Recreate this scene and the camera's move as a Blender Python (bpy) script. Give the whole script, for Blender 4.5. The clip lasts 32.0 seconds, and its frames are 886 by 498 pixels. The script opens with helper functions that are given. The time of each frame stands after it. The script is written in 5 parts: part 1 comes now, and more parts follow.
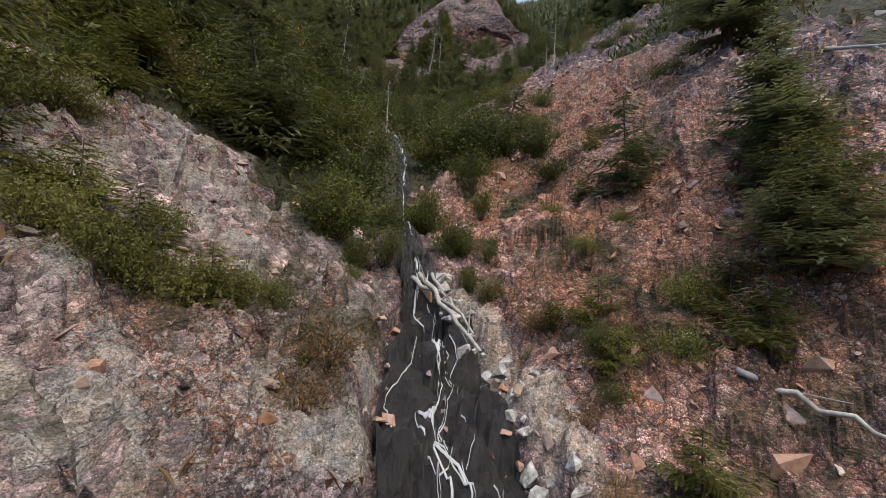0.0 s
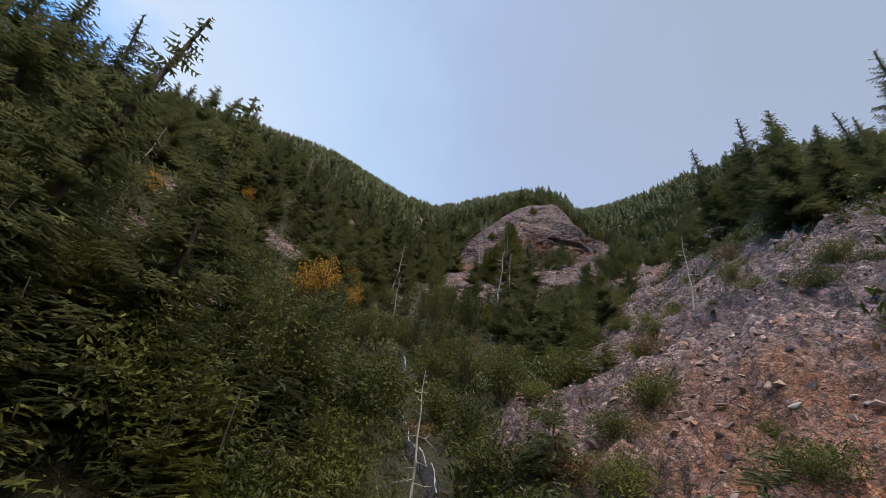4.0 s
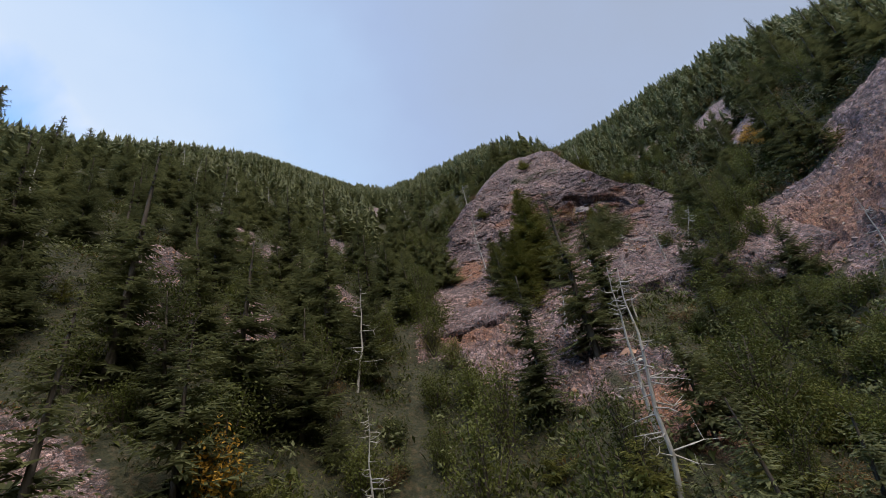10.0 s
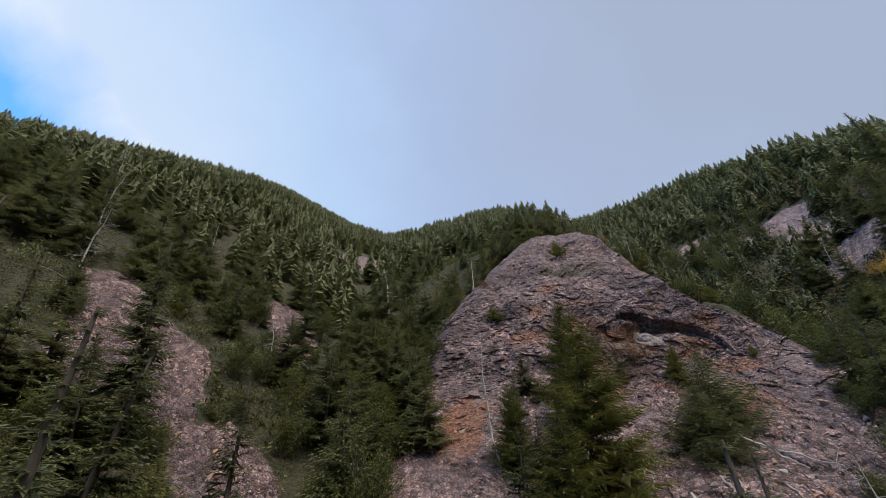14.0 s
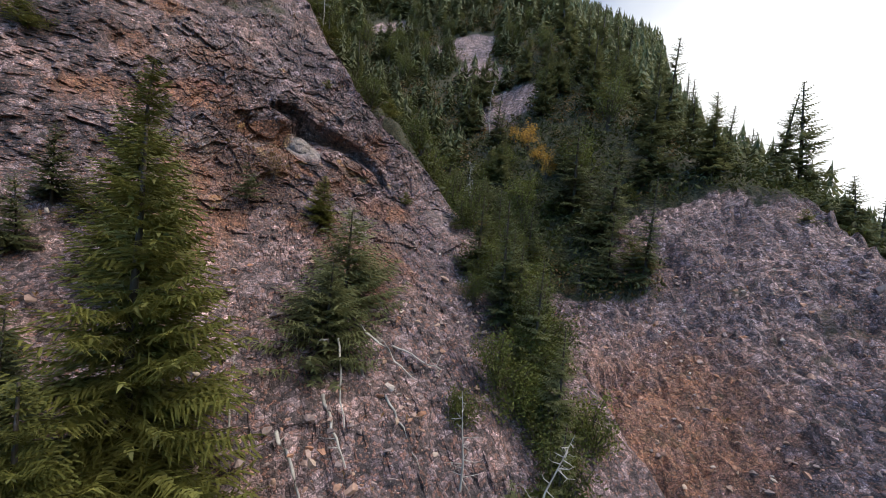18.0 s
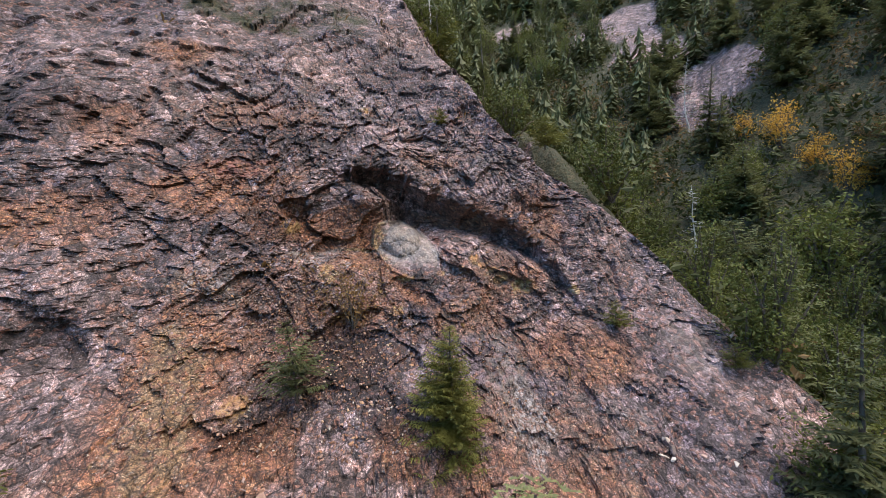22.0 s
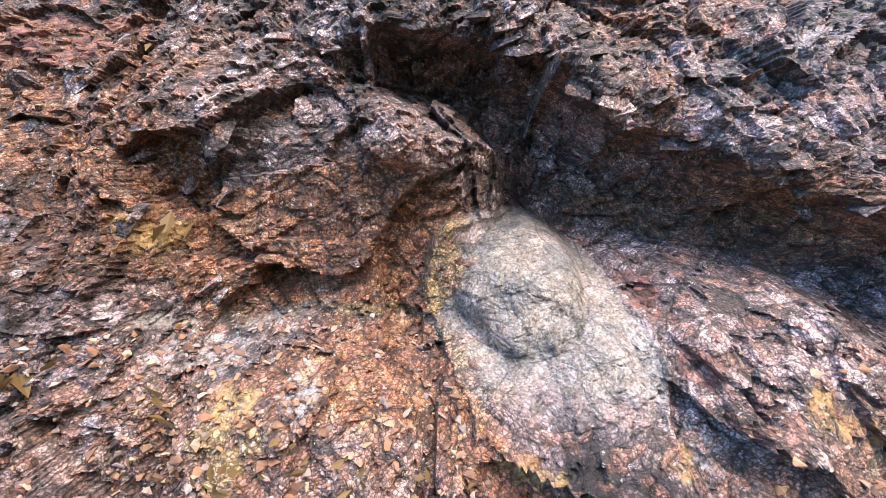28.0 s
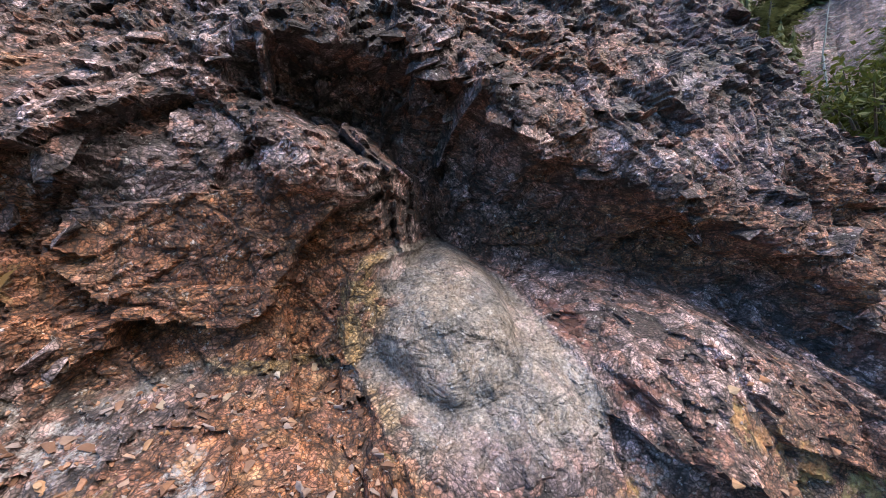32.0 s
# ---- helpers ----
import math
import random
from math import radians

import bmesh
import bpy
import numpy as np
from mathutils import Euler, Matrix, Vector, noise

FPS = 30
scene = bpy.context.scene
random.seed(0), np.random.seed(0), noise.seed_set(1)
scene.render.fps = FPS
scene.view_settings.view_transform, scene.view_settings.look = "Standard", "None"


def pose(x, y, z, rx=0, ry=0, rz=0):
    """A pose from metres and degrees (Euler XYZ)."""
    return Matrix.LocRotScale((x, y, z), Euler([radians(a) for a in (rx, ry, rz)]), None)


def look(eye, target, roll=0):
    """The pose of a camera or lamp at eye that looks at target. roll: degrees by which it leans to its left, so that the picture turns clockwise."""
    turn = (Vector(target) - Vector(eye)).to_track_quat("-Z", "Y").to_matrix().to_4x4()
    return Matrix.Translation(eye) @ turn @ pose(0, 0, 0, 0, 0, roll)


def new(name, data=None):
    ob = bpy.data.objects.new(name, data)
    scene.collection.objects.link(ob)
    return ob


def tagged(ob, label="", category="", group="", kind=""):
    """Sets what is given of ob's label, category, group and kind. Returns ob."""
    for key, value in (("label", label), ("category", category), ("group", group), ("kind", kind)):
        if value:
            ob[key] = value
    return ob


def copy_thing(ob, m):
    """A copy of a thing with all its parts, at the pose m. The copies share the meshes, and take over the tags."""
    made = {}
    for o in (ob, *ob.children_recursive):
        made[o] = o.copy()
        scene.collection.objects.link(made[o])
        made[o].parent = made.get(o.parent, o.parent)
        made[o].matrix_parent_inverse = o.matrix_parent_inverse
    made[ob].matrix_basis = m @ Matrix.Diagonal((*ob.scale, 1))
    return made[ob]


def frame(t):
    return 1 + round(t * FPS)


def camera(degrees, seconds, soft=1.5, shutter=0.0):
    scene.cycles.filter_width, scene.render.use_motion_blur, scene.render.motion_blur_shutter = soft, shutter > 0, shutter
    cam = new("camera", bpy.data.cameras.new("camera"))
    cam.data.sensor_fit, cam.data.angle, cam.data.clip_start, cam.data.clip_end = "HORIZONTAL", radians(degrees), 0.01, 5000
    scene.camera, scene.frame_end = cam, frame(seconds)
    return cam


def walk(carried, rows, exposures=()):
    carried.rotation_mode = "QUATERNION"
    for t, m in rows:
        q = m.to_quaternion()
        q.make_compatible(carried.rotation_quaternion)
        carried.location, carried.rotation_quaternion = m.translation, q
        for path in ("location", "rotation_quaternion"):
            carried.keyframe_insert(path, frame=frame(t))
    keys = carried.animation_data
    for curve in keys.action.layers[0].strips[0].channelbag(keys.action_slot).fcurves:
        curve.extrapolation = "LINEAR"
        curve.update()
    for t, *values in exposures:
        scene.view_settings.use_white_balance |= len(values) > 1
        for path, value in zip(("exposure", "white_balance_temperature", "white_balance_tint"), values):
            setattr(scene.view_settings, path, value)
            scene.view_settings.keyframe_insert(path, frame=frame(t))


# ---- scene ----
cam = camera(93.5, 32.0, soft=0.8)
PATH = [
    (0, (0.00, 0.00, -0.00), (3.71, 9.26, 0.64), 2.8),
    (0.5, (0.28, 0.43, 0.38), (3.76, 9.53, 2.63), 2.9),
    (1, (0.44, 0.90, 0.86), (3.70, 9.69, 4.35), 3.4),
    (1.5, (0.64, 1.42, 1.42), (3.63, 10.18, 5.20), 4.5),
    (2, (0.94, 2.26, 2.07), (3.67, 11.10, 5.88), 5.1),
    (2.5, (1.38, 3.33, 2.83), (3.76, 12.06, 7.09), 5.1),
    (3, (1.56, 4.27, 3.59), (3.66, 12.84, 8.30), 5.4),
    (3.5, (1.71, 5.29, 4.45), (3.61, 13.86, 9.23), 5.8),
    (5.5, (2.96, 10.27, 6.91), (3.31, 18.99, 11.80), 5.3),
    (6, (3.08, 11.40, 7.83), (3.08, 20.13, 12.70), 5.2),
    (6.5, (3.16, 12.55, 8.76), (2.87, 21.28, 13.64), 4.7),
    (7, (3.20, 13.69, 9.67), (2.76, 22.37, 14.62), 3.8),
    (7.5, (3.19, 14.76, 10.58), (2.73, 23.42, 15.56), 2.8),
    (8, (3.19, 15.80, 11.49), (2.86, 24.53, 16.36), 1.9),
    (8.5, (3.21, 16.85, 12.36), (2.99, 25.66, 17.09), 0.9),
    (9, (3.19, 17.71, 13.13), (3.34, 26.66, 17.57), -4.5),
    (9.5, (3.24, 18.34, 13.73), (4.44, 27.34, 17.92), -10.7),
    (10, (3.34, 18.94, 14.29), (5.84, 27.67, 18.49), -11.0),
    (10.5, (3.58, 19.73, 14.95), (6.68, 28.18, 19.30), -6.1),
    (11, (3.89, 20.55, 15.68), (6.93, 28.85, 20.36), -1.0),
    (11.5, (4.25, 21.45, 16.48), (7.18, 29.47, 21.70), 0.5),
    (12, (4.62, 22.45, 17.34), (7.42, 30.19, 23.03), 0.7),
    (12.5, (4.94, 23.43, 18.35), (7.58, 31.19, 24.09), 1.0),
    (13, (5.33, 24.64, 19.49), (7.79, 32.50, 25.16), 1.2),
    (13.5, (5.86, 25.87, 20.67), (8.18, 33.84, 26.24), 1.1),
    (15.5, (7.26, 28.29, 23.85), (12.22, 36.67, 26.12), -23.0),
    (16, (7.72, 29.01, 24.31), (14.29, 36.49, 25.28), -24.4),
    (16.5, (8.36, 29.75, 24.69), (16.00, 36.18, 25.23), -21.6),
    (17, (9.09, 30.39, 25.03), (17.51, 35.77, 25.47), -19.6),
    (17.5, (9.80, 30.84, 25.41), (18.73, 35.32, 25.63), -14.0),
    (18, (10.62, 31.28, 25.78), (19.48, 35.91, 25.44), 5.2),
    (18.5, (11.65, 31.85, 26.10), (19.61, 37.86, 25.30), 18.6),
    (19, (12.77, 32.59, 26.22), (19.87, 39.62, 25.98), 10.3),
    (19.5, (13.68, 33.46, 26.53), (20.58, 40.68, 26.89), 3.1),
    (20, (14.50, 34.44, 26.97), (21.37, 41.67, 27.59), 0.9),
    (20.5, (15.30, 35.36, 27.40), (22.13, 42.65, 28.02), 0.2),
    (21, (15.91, 36.05, 27.76), (22.71, 43.37, 28.22), -0.7),
    (21.5, (16.28, 36.43, 28.09), (23.08, 43.76, 28.27), -1.4),
    (22, (16.60, 36.73, 28.43), (23.44, 44.02, 28.32), -1.8),
    (22.5, (16.99, 37.09, 28.69), (23.89, 44.31, 28.45), -2.0),
    (23, (17.43, 37.52, 28.81), (24.37, 44.72, 28.50), -1.6),
    (23.5, (17.92, 38.02, 28.85), (24.87, 45.20, 28.53), -1.1),
    (24, (18.38, 38.56, 28.91), (25.32, 45.74, 28.57), -0.9),
    (24.5, (18.76, 39.08, 28.95), (25.68, 46.29, 28.63), -0.8),
    (25, (19.09, 39.56, 28.99), (25.98, 46.81, 28.67), 0.6),
    (25.5, (19.41, 40.02, 29.03), (25.75, 47.73, 28.45), 10.7),
    (26, (19.73, 40.49, 29.03), (24.66, 49.12, 27.97), 16.2),
    (26.5, (19.93, 40.95, 29.01), (24.03, 50.01, 27.93), 6.6),
    (28.5, (20.08, 41.47, 29.07), (25.08, 50.02, 27.71), 0.0),
    (29, (20.11, 41.59, 29.06), (25.44, 49.95, 27.78), 0.1),
    (29.5, (20.11, 41.64, 29.06), (25.80, 49.78, 27.91), 0.1),
    (30, (20.09, 41.63, 29.04), (26.48, 49.30, 28.38), -0.0),
    (30.5, (20.08, 41.64, 29.03), (26.93, 48.90, 29.67), -0.0),
    (31, (20.09, 41.67, 29.05), (26.98, 48.77, 30.52), -0.0),
    (31.5, (20.09, 41.69, 29.06), (27.03, 48.87, 29.67), -0.0),
    (32, (20.08, 41.69, 29.06), (26.96, 48.93, 28.49), 0.1),
]
walk(cam, [(t, look(eye, target, roll)) for t, eye, target, roll in PATH],
     exposures=[(0, 0.3), (1, 0.25), (3, 0.05), (13, 0.05), (16, 0.1), (18, 0.3), (19, 0.5), (20, 0.52), (22, 0.85), (24.5, 1.05), (26.5, 1.4), (28.5, 1.65), (29.5, 1.5), (30.2, 1.2), (31, 0.35), (31.5, 0.55), (32, 0.95)])

# ---- light: a mostly clouded sky with a clear gap to the west, and a veiled sun ----
world = bpy.data.worlds.new("world")
scene.world = world
world.use_nodes = True
wn, wl = world.node_tree.nodes, world.node_tree.links
wn.clear()
SUN_ELEV, SUN_AZ = radians(62), radians(170)      # azimuth from +y towards +x


def wnode(kind, **kw):
    n = wn.new(kind)
    for k, v in kw.items():
        n.inputs[k].default_value = v
    return n


w_out = wnode("ShaderNodeOutputWorld")
w_bg = wnode("ShaderNodeBackground", Strength=1.0)
w_tc = wnode("ShaderNodeTexCoord")
w_sky = wnode("ShaderNodeTexSky")
w_sky.sky_type, w_sky.sun_disc = "NISHITA", False
w_sky.sun_elevation, w_sky.sun_rotation = SUN_ELEV, SUN_AZ
w_sky.altitude, w_sky.dust_density, w_sky.ozone_density = 900, 0.0, 6.0
w_scale = wnode("ShaderNodeVectorMath")
w_scale.operation = "SCALE"
w_scale.inputs["Scale"].default_value = 0.40
w_noise = wnode("ShaderNodeTexNoise", Scale=1.7, Detail=7.0, Roughness=0.55, Distortion=0.3)
w_soft = wnode("ShaderNodeTexNoise", Scale=1.6, Detail=5.0, Roughness=0.5)
w_dot = wnode("ShaderNodeVectorMath")
w_dot.operation = "DOT_PRODUCT"
w_dot.inputs[1].default_value = (0.735, -0.317, 0.599)
w_add = wnode("ShaderNodeMath")
w_add.operation = "MULTIPLY_ADD"
w_add.inputs[1].default_value = 0.55
w_ramp = wnode("ShaderNodeValToRGB")
w_ramp.color_ramp.elements[0].position, w_ramp.color_ramp.elements[1].position = 0.045, 0.17
w_grey = wnode("ShaderNodeValToRGB")
w_grey.color_ramp.elements.new(0.5), w_grey.color_ramp.elements.new(0.6), w_grey.color_ramp.elements.new(0.7)
for w_el, (w_pos, w_col) in zip(w_grey.color_ramp.elements, ((0.12, (0.88, 0.92, 0.98, 1)), (0.22, (0.61, 0.74, 0.94, 1)), (0.50, (0.47, 0.63, 0.89, 1)), (0.72, (0.40, 0.51, 0.75, 1)), (1.0, (0.38, 0.45, 0.60, 1)))):
    w_el.position, w_el.color = w_pos, w_col
w_mix = wnode("ShaderNodeMixRGB")
w_tint = wnode("ShaderNodeMixRGB", Fac=1.0, Color2=(0.62, 0.98, 1.12, 1))
w_tint.blend_type = "MULTIPLY"
wl.new(w_tc.outputs["Generated"], w_noise.inputs["Vector"])
wl.new(w_tc.outputs["Generated"], w_soft.inputs["Vector"])
wl.new(w_tc.outputs["Generated"], w_dot.inputs[0])
wl.new(w_noise.outputs["Fac"], w_add.inputs[0])
wl.new(w_dot.outputs["Value"], w_add.inputs[2])
wl.new(w_add.outputs[0], w_ramp.inputs["Fac"])
w_shade = wnode("ShaderNodeMath")
w_shade.operation = "MULTIPLY_ADD"
w_shade.inputs[1].default_value = 0.68
wl.new(w_soft.outputs["Fac"], w_shade.inputs[0])
wl.new(w_dot.outputs["Value"], w_shade.inputs[2])
wl.new(w_shade.outputs[0], w_grey.inputs["Fac"])
wl.new(w_sky.outputs["Color"], w_scale.inputs[0])
wl.new(w_ramp.outputs["Color"], w_mix.inputs["Fac"])
wl.new(w_scale.outputs["Vector"], w_tint.inputs["Color1"])
wl.new(w_tint.outputs["Color"], w_mix.inputs["Color1"])
wl.new(w_grey.outputs["Color"], w_mix.inputs["Color2"])
w_east = wnode("ShaderNodeVectorMath")
w_east.operation = "DOT_PRODUCT"
w_east.inputs[1].default_value = (0.915, -0.28, 0.29)
wl.new(w_tc.outputs["Generated"], w_east.inputs[0])
w_glow = wnode("ShaderNodeMath")
w_glow.operation = "MULTIPLY_ADD"
w_glow.inputs[1].default_value = 0.16
wl.new(w_noise.outputs["Fac"], w_glow.inputs[0])
wl.new(w_east.outputs["Value"], w_glow.inputs[2])
w_band = wnode("ShaderNodeValToRGB")
w_band.color_ramp.elements[0].position, w_band.color_ramp.elements[1].position = 0.5, 0.5
for w_el, (w_pos, w_v) in zip(w_band.color_ramp.elements, ((0.90, 0.0), (1.0, 1.0))):
    w_el.position, w_el.color = w_pos, (w_v, w_v, w_v, 1)
w_half = wnode("ShaderNodeMath")
w_half.operation = "MULTIPLY_ADD"
w_half.inputs[1].default_value, w_half.inputs[2].default_value = 1.0, -0.05
wl.new(w_glow.outputs[0], w_half.inputs[0])
wl.new(w_half.outputs[0], w_band.inputs["Fac"])
w_mix2 = wnode("ShaderNodeMixRGB", Color2=(0.98, 0.99, 1.0, 1))
wl.new(w_band.outputs["Color"], w_mix2.inputs["Fac"])
wl.new(w_mix.outputs["Color"], w_mix2.inputs["Color1"])
wl.new(w_mix2.outputs["Color"], w_bg.inputs["Color"])
wl.new(w_bg.outputs["Background"], w_out.inputs["Surface"])

sun = new("sun", bpy.data.lights.new("sun", "SUN"))
sun.data.energy, sun.data.angle, sun.data.color = 3.3, radians(50), (1.0, 0.90, 0.76)
sun.matrix_world = look((0, 0, 0), (-math.sin(SUN_AZ) * math.cos(SUN_ELEV), -math.cos(SUN_AZ) * math.cos(SUN_ELEV), -math.sin(SUN_ELEV)))


# ---- materials ----
def material(name):
    m = bpy.data.materials.new(name)
    m.use_nodes = True
    return m, m.node_tree.nodes, m.node_tree.links, m.node_tree.nodes["Principled BSDF"]


def mixrgb(n, l, a, b, fac, blend="MIX"):
    x = n.new("ShaderNodeMixRGB")
    x.blend_type = blend
    for sock, v in (("Color1", a), ("Color2", b), ("Fac", fac)):
        if isinstance(v, (int, float)):
            x.inputs[sock].default_value = v
        elif isinstance(v, tuple):
            x.inputs[sock].default_value = (*v, 1)
        else:
            l.new(v, x.inputs[sock])
    return x.outputs["Color"]


def noise_tex(n, l, vec, scale, detail=4.0, rough=0.6, distort=0.0):
    x = n.new("ShaderNodeTexNoise")
    x.inputs["Scale"].default_value, x.inputs["Detail"].default_value = scale, detail
    x.inputs["Roughness"].default_value, x.inputs["Distortion"].default_value = rough, distort
    l.new(vec, x.inputs["Vector"])
    return x.outputs["Fac"]


def voronoi(n, l, vec, scale, feature="F1"):
    x = n.new("ShaderNodeTexVoronoi")
    x.feature = feature
    x.inputs["Scale"].default_value = scale
    l.new(vec, x.inputs["Vector"])
    return x


def ramp(n, l, fac, *stops):
    x = n.new("ShaderNodeValToRGB")
    e = x.color_ramp.elements
    while len(e) < len(stops):
        e.new(0.5)
    for el, (p, c) in zip(e, stops):
        el.position, el.color = p, (*c, 1) if isinstance(c, tuple) else (c, c, c, 1)
    l.new(fac, x.inputs["Fac"])
    return x.outputs["Color"]


def coords(n, l, stretch=(1, 1, 1), turn=(0, 0, 0)):
    g = n.new("ShaderNodeNewGeometry")
    m = n.new("ShaderNodeMapping")
    m.inputs["Scale"].default_value, m.inputs["Rotation"].default_value = stretch, turn
    l.new(g.outputs["Position"], m.inputs["Vector"])
    return m.outputs["Vector"]


def bump(n, l, bsdf, *layers):
    last = None
    for height, strength, dist in layers:
        b = n.new("ShaderNodeBump")
        b.inputs["Strength"].default_value, b.inputs["Distance"].default_value = strength, dist
        l.new(height, b.inputs["Height"])
        if last:
            l.new(last, b.inputs["Normal"])
        last = b.outputs["Normal"]
    l.new(last, bsdf.inputs["Normal"])


def rock_material(name, tilt=(0.5, 0.3, 0.4), fine=1.0, tone=(0.76, 0.72, 0.75)):
    """Broken mauve-grey slate with rust bands, pale lichen and moss; the strata's tints come from the mesh's geology attribute."""
    m, n, l, b = material(name)
    p, q = coords(n, l), coords(n, l, (1.0, 1.0, 1.25), tilt)
    at = n.new("ShaderNodeAttribute")
    at.attribute_name = "geology"
    sep = n.new("ShaderNodeSeparateColor")
    l.new(at.outputs["Color"], sep.inputs["Color"])
    wn_ = n.new("ShaderNodeTexNoise")
    wn_.inputs["Scale"].default_value, wn_.inputs["Detail"].default_value = 3.0, 1.0
    l.new(q, wn_.inputs["Vector"])
    wv = n.new("ShaderNodeVectorMath")
    wv.operation = "MULTIPLY_ADD"
    wv.inputs[1].default_value = (0.16, 0.16, 0.16)
    l.new(wn_.outputs["Color"], wv.inputs[0])
    l.new(q, wv.inputs[2])
    qw = wv.outputs["Vector"]
    chips = voronoi(n, l, qw, 4.2 * fine)
    small = voronoi(n, l, qw, 15.0 * fine)
    edge = voronoi(n, l, qw, 4.2 * fine, "DISTANCE_TO_EDGE")
    edge2 = voronoi(n, l, qw, 15.0 * fine, "DISTANCE_TO_EDGE")
    big, mid, tiny = noise_tex(n, l, p, 0.5, 5), noise_tex(n, l, q, 2.6, 8, 0.7), noise_tex(n, l, p, 26, 5, 0.7)
    grey = ramp(n, l, mid, (0.27, (0.085, 0.066, 0.070)), (0.45, (0.27, 0.205, 0.20)), (0.57, (0.46, 0.355, 0.345)), (0.72, (0.66, 0.545, 0.51)))
    chip = ramp(n, l, chips.outputs["Color"], (0.30, 0.32), (0.70, 1.80))
    grey = mixrgb(n, l, grey, chip, 0.75, "MULTIPLY")
    chip2 = ramp(n, l, small.outputs["Color"], (0.25, 0.36), (0.75, 1.70))
    grey = mixrgb(n, l, grey, chip2, 0.7, "MULTIPLY")
    zone = ramp(n, l, noise_tex(n, l, q, 0.33, 6, 0.62), (0.36, (0.40, 0.38, 0.46)), (0.50, (0.92, 0.90, 0.94)), (0.64, (1.42, 1.27, 1.18)))
    grey = mixrgb(n, l, grey, zone, 0.9, "MULTIPLY")
    rust = ramp(n, l, noise_tex(n, l, q, 7.5, 7, 0.62), (0.3, (0.19, 0.070, 0.038)), (0.5, (0.54, 0.225, 0.105)), (0.7, (0.74, 0.44, 0.24)))
    rust = mixrgb(n, l, rust, chip2, 0.6, "MULTIPLY")
    wob = n.new("ShaderNodeMath")
    wob.operation = "ADD"
    l.new(sep.outputs["Red"], wob.inputs[0])
    l.new(noise_tex(n, l, q, 1.7, 7, 0.68), wob.inputs[1])
    col = mixrgb(n, l, grey, rust, ramp(n, l, wob.outputs[0], (0.58, 0.0), (1.02, 0.95)))
    # scattered pink and red chips
    pink = ramp(n, l, small.outputs["Color"], (0.66, 0.0), (0.70, 0.75))
    # pale calcite and lichen
    pal = n.new("ShaderNodeMath")
    pal.operation = "ADD"
    l.new(sep.outputs["Green"], pal.inputs[0])
    l.new(noise_tex(n, l, p, 5.0, 8, 0.75), pal.inputs[1])
    cloud = ramp(n, l, noise_tex(n, l, q, 3.4, 7, 0.66), (0.30, (0.24, 0.235, 0.235)), (0.42, (0.33, 0.31, 0.295)), (0.50, (0.46, 0.41, 0.36)), (0.58, (0.42, 0.35, 0.29)), (0.68, (0.54, 0.51, 0.47)))
    cloud = mixrgb(n, l, cloud, ramp(n, l, tiny, (0.32, 0.38), (0.62, 1.05)), 0.9, "MULTIPLY")
    col = mixrgb(n, l, col, cloud, ramp(n, l, pal.outputs[0], (0.62, 0.0), (0.95, 0.92)))
    split = voronoi(n, l, qw, 1.9 * fine, "DISTANCE_TO_EDGE")
    col = mixrgb(n, l, col, (0.05, 0.042, 0.04), ramp(n, l, split.outputs["Distance"], (0.0, 0.55), (0.018, 0.0)))
    col = mixrgb(n, l, col, (0.36, 0.22, 0.13), mixrgb(n, l, (0.0, 0.0, 0.0), ramp(n, l, noise_tex(n, l, q, 4.5, 6, 0.7), (0.54, 0.0), (0.68, 0.28)), ramp(n, l, sep.outputs["Green"], (0.2, 0.0), (0.4, 1.0))))
    both = n.new("ShaderNodeMath")
    both.operation = "MULTIPLY"
    l.new(sep.outputs["Red"], both.inputs[0])
    l.new(sep.outputs["Green"], both.inputs[1])
    col = mixrgb(n, l, col, ramp(n, l, tiny, (0.3, (0.34, 0.19, 0.08)), (0.65, (0.62, 0.42, 0.18))), ramp(n, l, both.outputs[0], (0.14, 0.0), (0.24, 0.85)))
    # dark gaps between the chips, fewer where the stone is pale and whole
    whole = n.new("ShaderNodeMath")
    whole.operation = "MULTIPLY_ADD"
    whole.use_clamp = True
    whole.inputs[1].default_value, whole.inputs[2].default_value = -3.2, 1.15
    solid = n.new("ShaderNodeMath")
    solid.operation = "SUBTRACT"
    l.new(sep.outputs["Green"], solid.inputs[0])
    l.new(sep.outputs["Red"], solid.inputs[1])
    l.new(solid.outputs[0], whole.inputs[0])
    pink = mixrgb(n, l, (0.0, 0.0, 0.0), pink, whole.outputs[0])
    col = mixrgb(n, l, col, (0.40, 0.19, 0.13), pink)
    gap1 = mixrgb(n, l, (0.0, 0.0, 0.0), ramp(n, l, edge.outputs["Distance"], (0.0, 0.8), (0.07, 0.0)), whole.outputs[0])
    gap2 = mixrgb(n, l, (0.0, 0.0, 0.0), ramp(n, l, edge2.outputs["Distance"], (0.0, 0.75), (0.12, 0.0)), ramp(n, l, noise_tex(n, l, p, 2.2, 4), (0.42, 0.05), (0.58, 0.9)))
    gap2 = mixrgb(n, l, (0.0, 0.0, 0.0), gap2, whole.outputs[0])
    col = mixrgb(n, l, col, (0.030, 0.024, 0.025), gap1)
    col = mixrgb(n, l, col, (0.026, 0.021, 0.022), gap2)
    # lichen specks and soot-dark grains
    speck = noise_tex(n, l, p, 19, 3, 0.8)
    col = mixrgb(n, l, col, (0.68, 0.64, 0.60), ramp(n, l, speck, (0.61, 0.0), (0.67, 0.65)))
